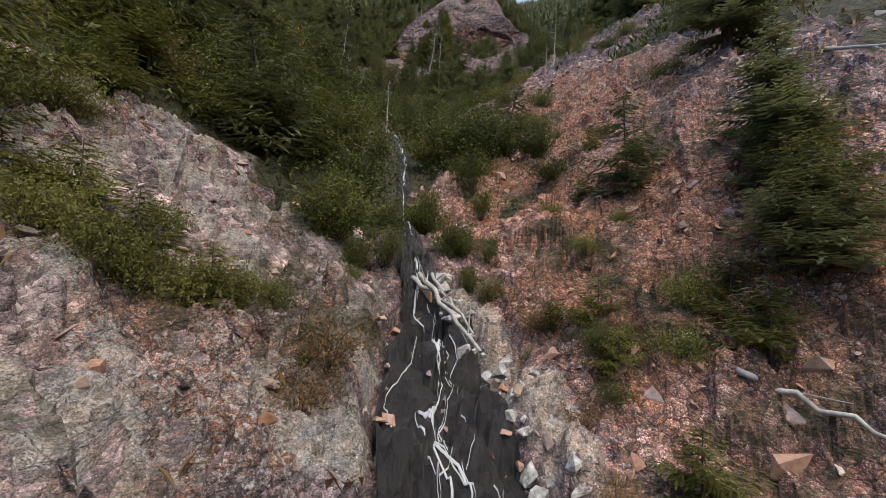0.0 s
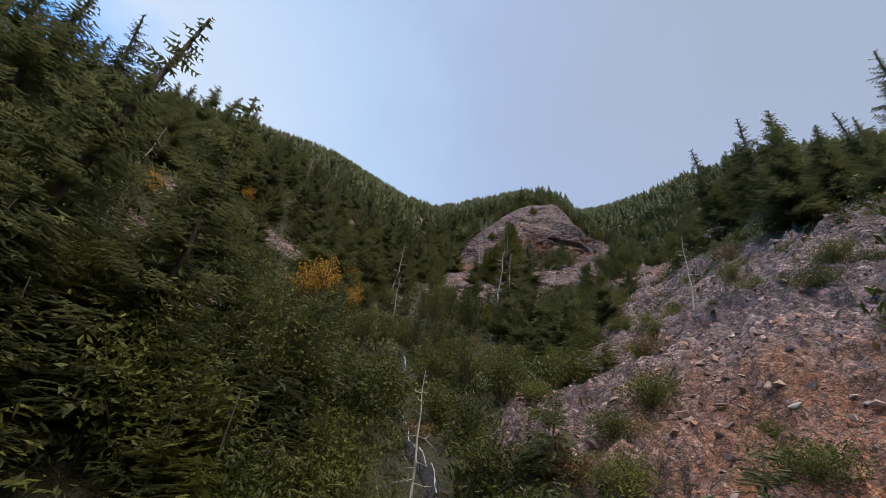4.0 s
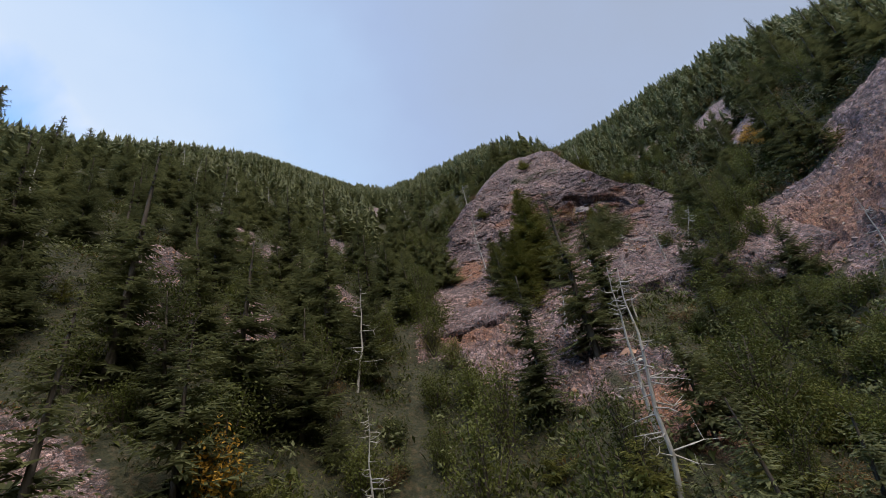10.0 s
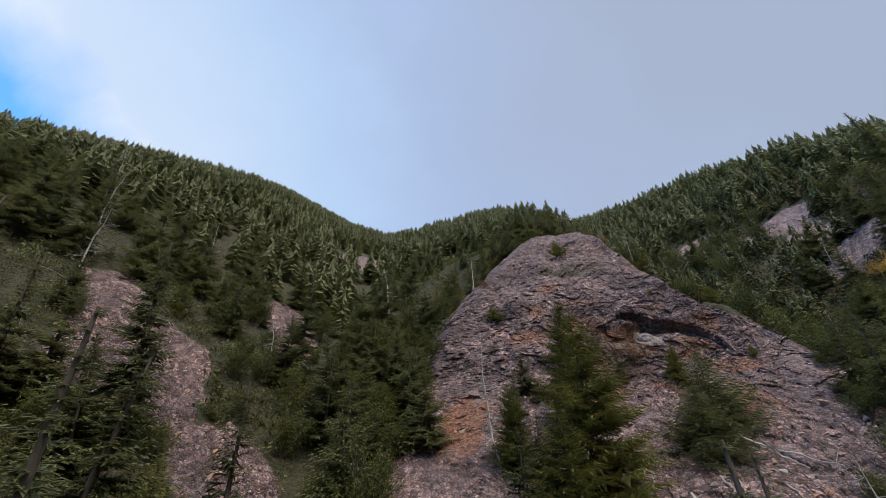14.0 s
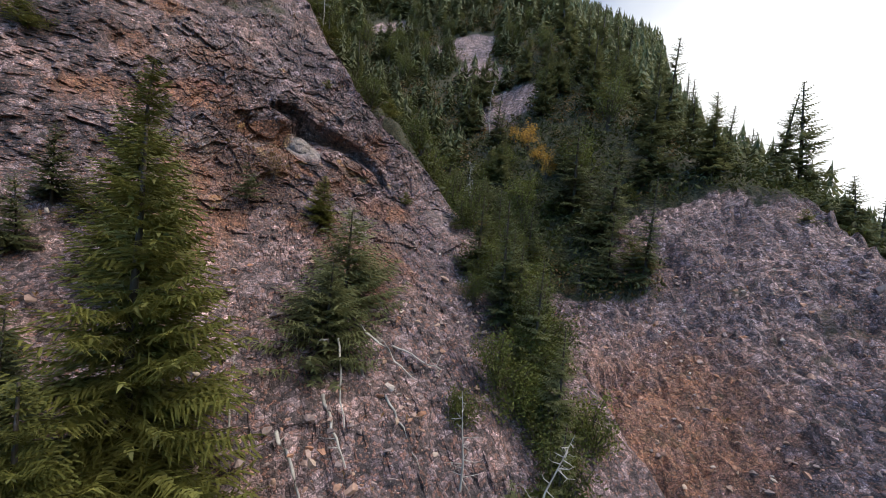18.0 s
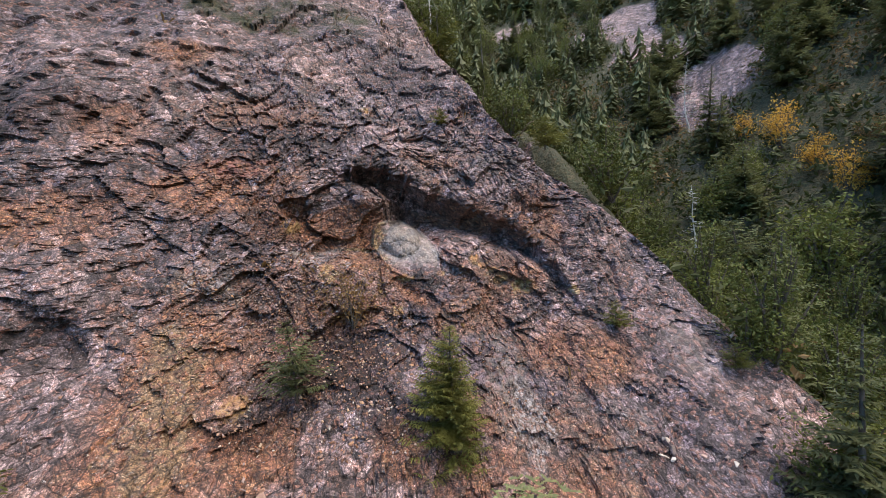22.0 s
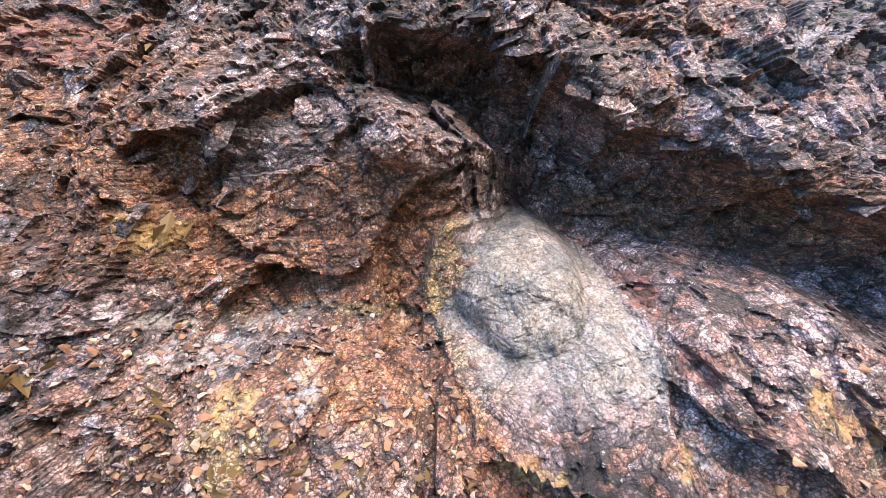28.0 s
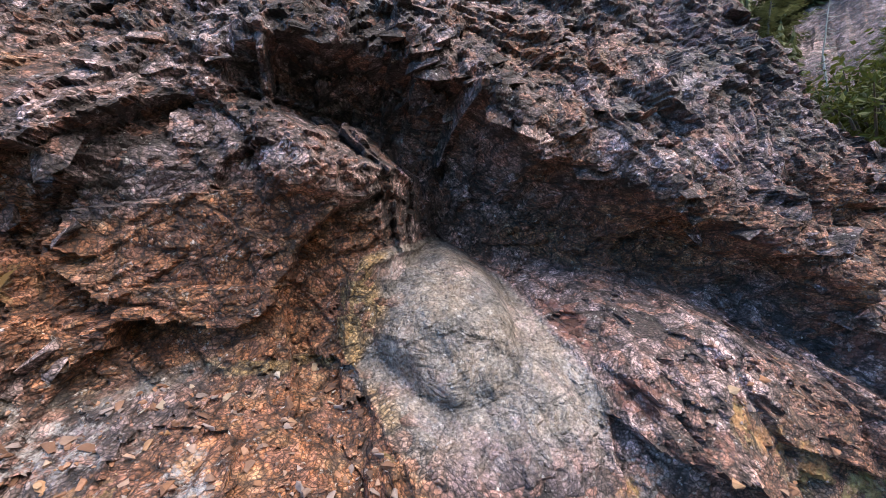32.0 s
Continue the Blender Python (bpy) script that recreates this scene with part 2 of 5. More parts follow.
    col = mixrgb(n, l, col, (0.035, 0.030, 0.032), ramp(n, l, speck, (0.32, 0.7), (0.39, 0.0)))
    col = mixrgb(n, l, col, ramp(n, l, noise_tex(n, l, p, 75, 3, 0.7), (0.36, 0.45), (0.64, 1.6)), 0.75, "MULTIPLY")
    col = mixrgb(n, l, col, ramp(n, l, noise_tex(n, l, coords(n, l, (1.0, 1.0, 0.22), (0.0, 0.6, 0.5)), 9.0, 6, 0.7), (0.36, 0.62), (0.60, 1.18)), 0.8, "MULTIPLY")
    crumbs = voronoi(n, l, qw, 44.0 * fine)
    crumb_gap = voronoi(n, l, qw, 44.0 * fine, "DISTANCE_TO_EDGE")
    col = mixrgb(n, l, col, ramp(n, l, crumbs.outputs["Color"], (0.26, 0.55), (0.74, 1.48)), mixrgb(n, l, (0.1, 0.1, 0.1), (0.8, 0.8, 0.8), whole.outputs[0]), "MULTIPLY")
    col = mixrgb(n, l, col, (0.020, 0.016, 0.017), mixrgb(n, l, (0.0, 0.0, 0.0), ramp(n, l, crumb_gap.outputs["Distance"], (0.0, 0.75), (0.16, 0.0)), whole.outputs[0]))
    # ochre lichen, wine-red rubble and grey lichen crust, where the stain attribute puts them
    st = n.new("ShaderNodeAttribute")
    st.attribute_name = "stain"
    sst = n.new("ShaderNodeSeparateColor")
    l.new(st.outputs["Color"], sst.inputs["Color"])

    def patch(channel, scale, lo, hi):
        a = n.new("ShaderNodeMath")
        l.new(sst.outputs[channel], a.inputs[0])
        l.new(noise_tex(n, l, p, scale, 8, 0.75), a.inputs[1])
        return ramp(n, l, a.outputs[0], (lo, 0.0), (hi, 1.0))

    col = mixrgb(n, l, col, mixrgb(n, l, (0.24, 0.105, 0.080), chip2, 0.9, "MULTIPLY"), patch("Green", 6.0, 0.85, 1.05))
    col = mixrgb(n, l, col, ramp(n, l, tiny, (0.35, (0.24, 0.23, 0.235)), (0.55, (0.60, 0.56, 0.54))), patch("Blue", 17.0, 0.84, 0.98))
    col = mixrgb(n, l, col, mixrgb(n, l, ramp(n, l, noise_tex(n, l, p, 3.3, 4), (0.44, (0.62, 0.33, 0.15)), (0.62, (0.66, 0.50, 0.20))), ramp(n, l, tiny, (0.3, 0.55), (0.6, 1.15)), 0.8, "MULTIPLY"), patch("Red", 9.0, 0.80, 0.98))
    col = mixrgb(n, l, col, tone, 1.0, "MULTIPLY")
    sooty = n.new("ShaderNodeMath")
    sooty.inputs[1].default_value = 0.5
    l.new(sep.outputs["Green"], sooty.inputs[0])
    col = mixrgb(n, l, col, ramp(n, l, sooty.outputs[0], (0.08, (0.34, 0.31, 0.32)), (0.48, (1.0, 1.0, 1.0))), 1.0, "MULTIPLY")
    # forest soil and moss
    gr = n.new("ShaderNodeMath")
    gr.operation = "MULTIPLY_ADD"
    gr.inputs[1].default_value = 1.6
    l.new(sep.outputs["Blue"], gr.inputs[0])
    l.new(noise_tex(n, l, p, 1.3, 6, 0.7), gr.inputs[2])
    soil = ramp(n, l, noise_tex(n, l, p, 7, 7, 0.75), (0.3, (0.012, 0.014, 0.006)), (0.48, (0.030, 0.033, 0.012)), (0.6, (0.070, 0.055, 0.026)), (0.72, (0.12, 0.085, 0.05)))
    col = mixrgb(n, l, col, soil, ramp(n, l, gr.outputs[0], (0.75, 0.0), (1.05, 1.0)))
    l.new(col, b.inputs["Base Color"])
    b.inputs["Roughness"].default_value = 0.82
    bump(n, l, b, (edge.outputs["Distance"], 0.8, 0.10 / fine), (edge2.outputs["Distance"], 0.8, 0.05 / fine), (crumb_gap.outputs["Distance"], 0.7, 0.018 / fine), (mid, 0.7, 0.10), (tiny, 0.6, 0.015))
    return m


def leaf_material(name, dark, light, rough=0.55, spread=0.5):
    m, n, l, b = material(name)
    g, o = n.new("ShaderNodeNewGeometry"), n.new("ShaderNodeObjectInfo")
    mix = n.new("ShaderNodeMath")
    mix.operation = "MULTIPLY_ADD"
    mix.inputs[1].default_value = spread
    l.new(o.outputs["Random"], mix.inputs[0])
    sc = n.new("ShaderNodeMath")
    sc.operation = "MULTIPLY"
    sc.inputs[1].default_value = 1 - spread
    l.new(g.outputs["Random Per Island"], sc.inputs[0])
    l.new(sc.outputs[0], mix.inputs[2])
    p = coords(n, l)
    var = mixrgb(n, l, ramp(n, l, mix.outputs[0], (0.0, dark), (1.0, light)), ramp(n, l, noise_tex(n, l, p, 1.1, 3), (0.3, 0.6), (0.7, 1.35)), 0.8, "MULTIPLY")
    l.new(var, b.inputs["Base Color"])
    b.inputs["Roughness"].default_value = rough
    b.inputs["Specular IOR Level"].default_value = 0.25
    tr, ms = n.new("ShaderNodeBsdfTranslucent"), n.new("ShaderNodeMixShader")
    ms.inputs["Fac"].default_value = 0.35
    l.new(var, tr.inputs["Color"])
    l.new(b.outputs["BSDF"], ms.inputs[1])
    l.new(tr.outputs["BSDF"], ms.inputs[2])
    l.new(ms.outputs["Shader"], n["Material Output"].inputs["Surface"])
    return m


def wood_material(name, dark, light, scale=9.0):
    m, n, l, b = material(name)
    p = coords(n, l, (1, 1, 0.25))
    f = noise_tex(n, l, p, scale, 6, 0.7, 0.5)
    l.new(ramp(n, l, f, (0.3, dark), (0.7, light)), b.inputs["Base Color"])
    b.inputs["Roughness"].default_value = 0.85
    bump(n, l, b, (noise_tex(n, l, p, scale * 4, 4), 0.6, 0.01))
    return m


ROCK = rock_material("slate", tone=(0.775, 0.75, 0.785))
SLAB = rock_material("pale slab", (0.4, 0.2, 0.3), 1.2, (0.90, 0.90, 0.91))
SCREE_WARM = rock_material("tan slate chips", (0.2, 0.6, 0.1), 1.4, (1.25, 1.14, 1.08))
SCREE = rock_material("loose slate", (0.2, 0.6, 0.1), 1.4, (0.86, 0.83, 0.86))
NEEDLE = leaf_material("spruce needles", (0.064, 0.076, 0.036), (0.224, 0.232, 0.104))
NEEDLE_WARM = leaf_material("sunlit spruce needles", (0.078, 0.088, 0.022), (0.250, 0.240, 0.066))
LEAF = leaf_material("alder leaves", (0.036, 0.048, 0.012), (0.165, 0.175, 0.042))
LEAF_DARK = leaf_material("dark brush leaves", (0.024, 0.030, 0.010), (0.105, 0.112, 0.032))
LEAF_GOLD = leaf_material("autumn leaves", (0.40, 0.22, 0.035), (0.80, 0.46, 0.080), spread=0.2)
LEAF_BROWN = leaf_material("withered leaves", (0.13, 0.075, 0.030), (0.30, 0.19, 0.08))
BARK = wood_material("bark", (0.035, 0.026, 0.02), (0.12, 0.095, 0.075))
DEAD = wood_material("bleached dead wood", (0.22, 0.20, 0.18), (0.52, 0.49, 0.45))
STONE_M, _n, _l, _b = material("broken stone")
_g, _p = _n.new("ShaderNodeNewGeometry"), coords(_n, _l)
_c = ramp(_n, _l, _g.outputs["Random Per Island"], (0.0, (0.16, 0.12, 0.115)), (0.3, (0.33, 0.25, 0.235)), (0.55, (0.44, 0.27, 0.20)), (0.75, (0.36, 0.17, 0.10)), (0.93, (0.46, 0.35, 0.28)), (1.0, (0.56, 0.50, 0.45)))
_l.new(mixrgb(_n, _l, _c, ramp(_n, _l, noise_tex(_n, _l, _p, 14, 6, 0.7), (0.3, 0.5), (0.7, 1.3)), 0.8, "MULTIPLY"), _b.inputs["Base Color"])
_b.inputs["Roughness"].default_value = 0.85
bump(_n, _l, _b, (noise_tex(_n, _l, _p, 40, 5), 0.5, 0.012))
WHITE, _n, _l, _b = material("whitewashed rubble")
_p = coords(_n, _l)
_l.new(ramp(_n, _l, noise_tex(_n, _l, _p, 11, 7, 0.75), (0.36, (0.10, 0.095, 0.095)), (0.48, (0.34, 0.325, 0.31)), (0.64, (0.62, 0.60, 0.57))), _b.inputs["Base Color"])
_b.inputs["Roughness"].default_value = 0.85
bump(_n, _l, _b, (noise_tex(_n, _l, _p, 30, 5), 0.5, 0.015))
WET, _n, _l, _b = material("wet black rock")
_p = coords(_n, _l, (2.2, 0.7, 1.0))
_l.new(ramp(_n, _l, noise_tex(_n, _l, _p, 6, 8, 0.75), (0.35, (0.010, 0.010, 0.012)), (0.6, (0.040, 0.036, 0.036)), (0.75, (0.12, 0.09, 0.07))), _b.inputs["Base Color"])
_b.inputs["Roughness"].default_value = 0.36
bump(_n, _l, _b, (noise_tex(_n, _l, _p, 9, 8, 0.7), 0.9, 0.08))
FOAM, _n, _l, _b = material("white running water")
_b.inputs["Base Color"].default_value, _b.inputs["Roughness"].default_value = (0.55, 0.57, 0.60, 1), 0.3
bump(_n, _l, _b, (noise_tex(_n, _l, coords(_n, _l), 30, 4), 0.7, 0.02))
CHIP = STONE_M.copy()
for _nd in CHIP.node_tree.nodes:
    if _nd.type == "VALTORGB" and len(_nd.color_ramp.elements) == 6:
        for _el, _v in zip(_nd.color_ramp.elements, ((0.10, 0.055, 0.04), (0.20, 0.10, 0.065), (0.30, 0.14, 0.075), (0.22, 0.15, 0.13), (0.42, 0.22, 0.11), (0.50, 0.38, 0.27))):
            _el.color = (*_v, 1)


# ---- meshes from arrays ----
def array_mesh(name, verts, faces, mat, smooth=False, geology=None, stain=None):
    verts, faces = np.asarray(verts, np.float32), np.asarray(faces, np.int32)
    me = bpy.data.meshes.new(name)
    k = faces.shape[1]
    me.vertices.add(len(verts))
    me.vertices.foreach_set("co", verts.ravel())
    me.loops.add(faces.size)
    me.loops.foreach_set("vertex_index", faces.ravel())
    me.polygons.add(len(faces))
    me.polygons.foreach_set("loop_start", np.arange(0, faces.size, k, dtype=np.int32))
    me.polygons.foreach_set("use_smooth", np.full(len(faces), smooth))
    for layer, values in (("geology", geology), ("stain", stain)):
        if values is not None:
            ca = me.color_attributes.new(layer, "FLOAT_COLOR", "POINT")
            ca.data.foreach_set("color", np.c_[values, np.ones(len(verts))].astype(np.float32).ravel())
    me.update(calc_edges=True)
    me.materials.append(mat)
    return me


def mesh_part(name, me, parent, label=""):
    ob = new(name, me)
    ob.parent = parent
    return tagged(ob, label)


def grid_faces(nu, nv):
    i = (np.arange(nv - 1)[:, None] * nu + np.arange(nu - 1)).ravel()
    return np.stack([i, i + 1, i + 1 + nu, i + nu], 1)


# ---- noise over arrays ----
def lattice(i, j, k):
    """One key for each cell of a lattice."""
    return (i.astype(np.int64) * 374761393 + j.astype(np.int64) * 668265263 + k.astype(np.int64) * 2147483647).astype(np.uint32)


def keyed(key, seed):
    h = key + np.uint32((seed * 974634777) & 0xFFFFFFFF)
    h = (h ^ (h >> np.uint32(13))) * np.uint32(1274126177)
    h = (h ^ (h >> np.uint32(16))) * np.uint32(2246822519)
    return ((h ^ (h >> np.uint32(15))) & np.uint32(0xFFFFFF)) / float(0xFFFFFF)


def hashed(i, j, k, seed):
    return keyed(lattice(i, j, k), seed)


def value_noise(x, y, z, seed=0):
    i, j, k = np.floor(x), np.floor(y), np.floor(z)
    fx, fy, fz = x - i, y - j, z - k
    fx, fy, fz = (f * f * (3 - 2 * f) for f in (fx, fy, fz))
    out = 0
    for a in (0, 1):
        for b in (0, 1):
            for c in (0, 1):
                out = out + hashed(i + a, j + b, k + c, seed) * (fx if a else 1 - fx) * (fy if b else 1 - fy) * (fz if c else 1 - fz)
    return out * 2 - 1


def fbm(x, y, z, octaves=4, seed=0, gain=0.5):
    out, amp = 0, 1.0
    for o in range(octaves):
        out = out + amp * value_noise(x * 2**o, y * 2**o, z * 2**o, seed + o)
        amp *= gain
    return out


AROUND = [(a, b, c) for a in (-1, 0, 1) for b in (-1, 0, 1) for c in (-1, 0, 1)]


def facet(dx, dy, dz, key, seed):
    return (keyed(key, seed + 4) - 0.5) * 1.2 + dx * (keyed(key, seed + 5) - 0.5) * 1.6 + dz * (keyed(key, seed + 6) - 0.3) * 1.6 + dy * (keyed(key, seed + 7) - 0.5)


def shards(x, y, z, seed=0):
    """Cracked blocks: for each point the offset of the tilted facet of its cell, about -1 to 1."""
    i, j, k = np.floor(x), np.floor(y), np.floor(z)
    best, bx, by, bz, bk = np.full(x.shape, 9.0), 0 * x, 0 * x, 0 * x, np.zeros(x.shape, np.uint32)
    for a, b, c in AROUND:
        ci, cj, ck = i + a, j + b, k + c
        key = lattice(ci, cj, ck)
        dx, dy, dz = x - ci - keyed(key, seed + 1), y - cj - keyed(key, seed + 2), z - ck - keyed(key, seed + 3)
        d = dx * dx + dy * dy + dz * dz
        near = d < best
        best, bx, by, bz, bk = (np.where(near, p, q) for p, q in ((d, best), (dx, bx), (dy, by), (dz, bz), (key, bk)))
    return facet(bx, by, bz, bk, seed)


def smooth(a, b, x):
    t = np.clip((x - a) / (b - a), 0, 1)
    return t * t * (3 - 2 * t)


# ---- the landform: ribs and gullies that climb along +y, each as rows of y, x, z ----
OUTER = [(-20, -70, 6), (30, -70, 30), (90, -66, 76), (190, -60, 150)]
LEFT_CREST = [(-20, -20, 0), (4, -12, 7.5), (14, -12.5, 13.5), (20, -13, 17), (32, -14, 24), (44, -15, 33.5), (60, -16, 46), (90, -18, 70), (120, -19, 94), (190, -18, 145)]
LEFT_SLOPE = [(-20, -6, -11), (4, -1.4, -0.6), (8, -1.8, 1.9), (14, -2.5, 6.6), (20, -4.5, 10.5), (26, -5, 14.8), (32, -4.6, 19.5), (38, -4, 23.7), (44, -1.5, 26.6), (50, 1, 30), (60, 2, 37.5), (80, 3, 53), (120, 8, 82), (190, 16, 128)]
CREEK = [(-20, -2.5, -17), (4, 1.5, -1.75), (8, 2.4, 0.6), (14, 3.8, 4.3), (20, 3.6, 7.0), (26, 4.2, 10.0), (32, 5.3, 14.0), (38, 6.6, 18.0), (44, 5.8, 22.6), (50, 6.5, 27.5), (60, 8, 35), (80, 12, 51), (120, 20, 80), (190, 28, 126)]
KNOB_RIB = [(-20, -0.5, -16), (4, 2.5, -1.3), (8, 3.7, 1.2), (14, 5.6, 5.3), (20, 5.7, 7.6), (26, 9.5, 12.2), (32, 13, 17.0), (38, 15.5, 21.8), (44, 18, 27), (50, 21, 37), (60, 28, 47.5), (70, 36, 56), (80, 40, 64.5), (120, 48, 94), (190, 56, 130)]
RIGHT_GULLY = [(-20, 3, -12), (4, 4, -0.8), (8, 6, 2.8), (14, 8.3, 6.9), (20, 7.7, 8.2), (23, 9.7, 9.5), (28, 15.2, 13.8), (33, 21.5, 18.4), (36, 24.5, 20.8), (40, 29.5, 25.2), (44, 34, 29.3), (50, 38, 34.3), (60, 42, 41), (80, 50, 55), (120, 60, 80), (190, 70, 120)]
RIGHT_WALL = [(-20, 8, -6), (4, 8, 3.6), (8, 8.4, 4.9), (14, 10.5, 8.8), (20, 13, 11), (25, 16.4, 14.6), (30, 25.3, 20.8), (33, 26.8, 22.6), (40, 36.5, 31.5), (44, 42, 36), (50, 50, 45), (60, 53, 49.5), (80, 62, 64), (120, 75, 92), (190, 90, 138)]
RIGHT_CREST = [(-20, 18, 5), (4, 18, 12), (14, 19.6, 16), (20, 21, 19), (26, 31.5, 28.2), (33, 37, 32.3), (40, 46.5, 42), (50, 62, 57), (60, 70, 66), (80, 80, 80), (120, 95, 103), (190, 110, 140)]
FAR_RIGHT = [(-20, 90, 15), (28, 100, 44), (36, 102, 66), (55, 112, 80), (90, 140, 106), (190, 170, 156)]
LINES = [np.array(v, float) for v in (OUTER, LEFT_CREST, LEFT_SLOPE, CREEK, KNOB_RIB, RIGHT_GULLY, RIGHT_WALL, RIGHT_CREST, FAR_RIGHT)]


def sections(x, y):
    xs = [np.interp(y, ln[:, 0], ln[:, 1]) for ln in LINES]
    zs = [np.interp(y, ln[:, 0], ln[:, 2]) for ln in LINES]
    out = zs[0] + (x - xs[0]) * 0.0
    for a in range(len(LINES) - 1):
        t = (x - xs[a]) / np.maximum(xs[a + 1] - xs[a], 0.2)
        out = np.where(t >= 0, zs[a] + (zs[a + 1] - zs[a]) * np.clip(t, 0, 1), out)
    return out


# the knob: a steep face seen square on, u along it, w out of it, z up
KO, KU, KN = np.array([21.5, 43.3]), np.array([0.868, -0.495]), np.array([-0.495, -0.868])
FACE_Z = [15, 18, 20, 22.4, 24.7, 26, 27, 28, 29.5, 30.5, 32, 33.7, 35.7, 38.5, 43.6, 50]
FACE_W = [17, 12.6, 9.7, 6.7, 3.5, 2.1, 1.0, 0.4, -0.1, -0.7, -1.6, -2.8, -4.3, -6.4, -12.5, -22]
CREST_Z, CREST_U = [20, 25, 28.0, 28.8, 29.9, 30.5, 31.4, 33, 36, 40, 50], [7.7, 7.1, 5.7, 5.1, 3.7, 3.0, 2.4, 1.8, 0.8, -0.4, -2]


def knob_fall(u, z):
    over = np.maximum(u - np.interp(z, CREST_Z, CREST_U), 0)
    under = np.maximum(np.interp(z, [24, 28, 32, 36, 40], [-10.4, -10.2, -8.8, -6.2, -4.0]) - u, 0)
    return -(1.5 * over + 0.25 * over**2) * smooth(22, 26, z) - (0.7 * under + 0.15 * under**2) * smooth(21, 24, z) + 0.5 * smooth(-2, -7, u) * smooth(23, 28, z)


def knob_height(u, w):
    z = np.interp(-w, -np.array(FACE_W), FACE_Z)
    for _ in range(4):
        z = 0.5 * z + 0.5 * np.interp(-(w - knob_fall(u, z)), -np.array(FACE_W), FACE_Z)
    return z


def knob_uv(x, y):
    dx, dy = x - KO[0], y - KO[1]
    return dx * KU[0] + dy * KU[1], dx * KN[0] + dy * KN[1]


def knob_mask(u, w):
    return smooth(-14, -11, u) * smooth(9.5, 6.5, u) * smooth(-15, -9, w) * smooth(11, 7.5, w)


def land(x, y):
    """The height of the ground, without its small relief."""
    x, y = np.asarray(x, float), np.asarray(y, float)
    h = 0
    for dx, dy in ((0, 0), (0.7, 0.7), (-0.7, 0.7), (0.7, -0.7), (-0.7, -0.7)):
        h = h + sections(x + dx, y + dy) / 5
    u, w = knob_uv(x, y)
    m = knob_mask(u, w)
    return h * (1 - m) + knob_height(u, w) * m


# bare rock and scree: middle x, y and half-widths
BARE = [(-1.6, 4.9, 3.8, 5.0), (8, 8, 4.5, 9), (12, 16, 4.5, 6), (15, 22.8, 3.2, 3.2), (17.5, 25.5, 1.8, 2.2), (26, 29, 6, 6.5), (18, 42, 9, 9), (21, 47, 7, 8), (-4.3, 27.8, 2.8, 1.5), (-6.9, 24.6, 1.5, 1.5), (-2.0, 33.8, 1.1, 1.4), (0.1, 35.2, 1.2, 1.5), (-3.3, 47.7, 1.6, 2.0), (-4, 19, 3, 2.2),
        (-4, 37.5, 2, 2.2), (0, 45, 2.5, 3), (3.8, 42.5, 1.6, 2.2), (4, 54, 2, 4), (52.4, 63, 2.3, 2.3), (50, 51.3, 3.2, 3), (46, 47.4, 2.4, 2.6), (41.5, 43.3, 2.6, 2.2), (11, 37, 3.6, 7), (11, 28, 1.1, 1.0), (10, 82, 4, 5), (21, 98, 4, 6), (3, 3, 3.5, 5)]


def bareness(x, y):
    out = np.zeros(np.shape(x))
    wob = 0.35 * fbm(x * 0.35, y * 0.35, x * 0, 3, 40)
    for cx, cy, rx, ry in BARE:
        d = np.sqrt(((x - cx) / rx) ** 2 + ((y - cy) / ry) ** 2) + wob
        out = np.maximum(out, smooth(1.15, 0.8, d))
    return out


def relief(x, y, bare):
    z0 = land(x, y)
    near = smooth(60, 25, np.hypot(x - 10, y - 22))
    r = 0.30 * fbm(x * 0.45, y * 0.45, z0 * 0.3, 4, 7)
    rough = near * (0.30 + 0.70 * bare)
    r = r + rough * (0.30 * shards(x * 0.6, y * 0.6, z0 * 0.9, 10) + 0.24 * shards(x * 1.3, y * 1.3, z0 * 1.6, 11) + 0.14 * shards(x * 2.9, y * 2.9, z0 * 3.6, 12))
    return z0 + r


def ground_z(x, y):
    x, y = np.atleast_1d(np.asarray(x, float)), np.atleast_1d(np.asarray(y, float))
    return relief(x, y, bareness(x, y))


RUST = [(8, 10, 3.2, 5), (5.2, 4.6, 2.4, 3.4), (4.6, 7.4, 1.8, 2.4), (9.6, 39.4, 2.4, 4.2), (-1, 17, 2.5, 2), (11, 28, 2, 1.6), (17.3, 41.5, 1.6, 2.2), (24.5, 30.5, 3, 3), (13, 44, 1.6, 1.6)]
PALE = [(-2, 4.5, 3.6, 5), (2.85, 4.0, 0.5, 2.4), (52.4, 63, 4, 4), (50, 51.3, 5, 4.5), (46, 47.4, 4, 4), (41.5, 43.3, 4, 3.5), (10, 82, 6, 6), (21, 98, 6, 8)]


def tints(x, y, z):
    """The geology attribute: rust, pale stone, soil."""
    rust, pale = np.zeros(np.shape(x)), np.zeros(np.shape(x))
    for cx, cy, rx, ry in RUST:
        rust = np.maximum(rust, smooth(1.3, 0.4, np.hypot((x - cx) / rx, (y - cy) / ry)))
    for cx, cy, rx, ry in PALE:
        pale = np.maximum(pale, smooth(1.3, 0.5, np.hypot((x - cx) / rx, (y - cy) / ry)))
    return rust, pale


# ---- ground: one sheet to the horizon, finest where the flight passes ----
def spaced(lo, a, b, hi, fine, growth):
    mid = list(np.arange(a, b + fine / 2, fine))
    out, s = [], fine
    p = b
    while p < hi:
        s *= growth
        p += s
        out.append(p)
    left, s, p = [], fine, a
    while p > lo:
        s *= growth
        p -= s
        left.append(p)
    return np.array(left[::-1] + mid + out)


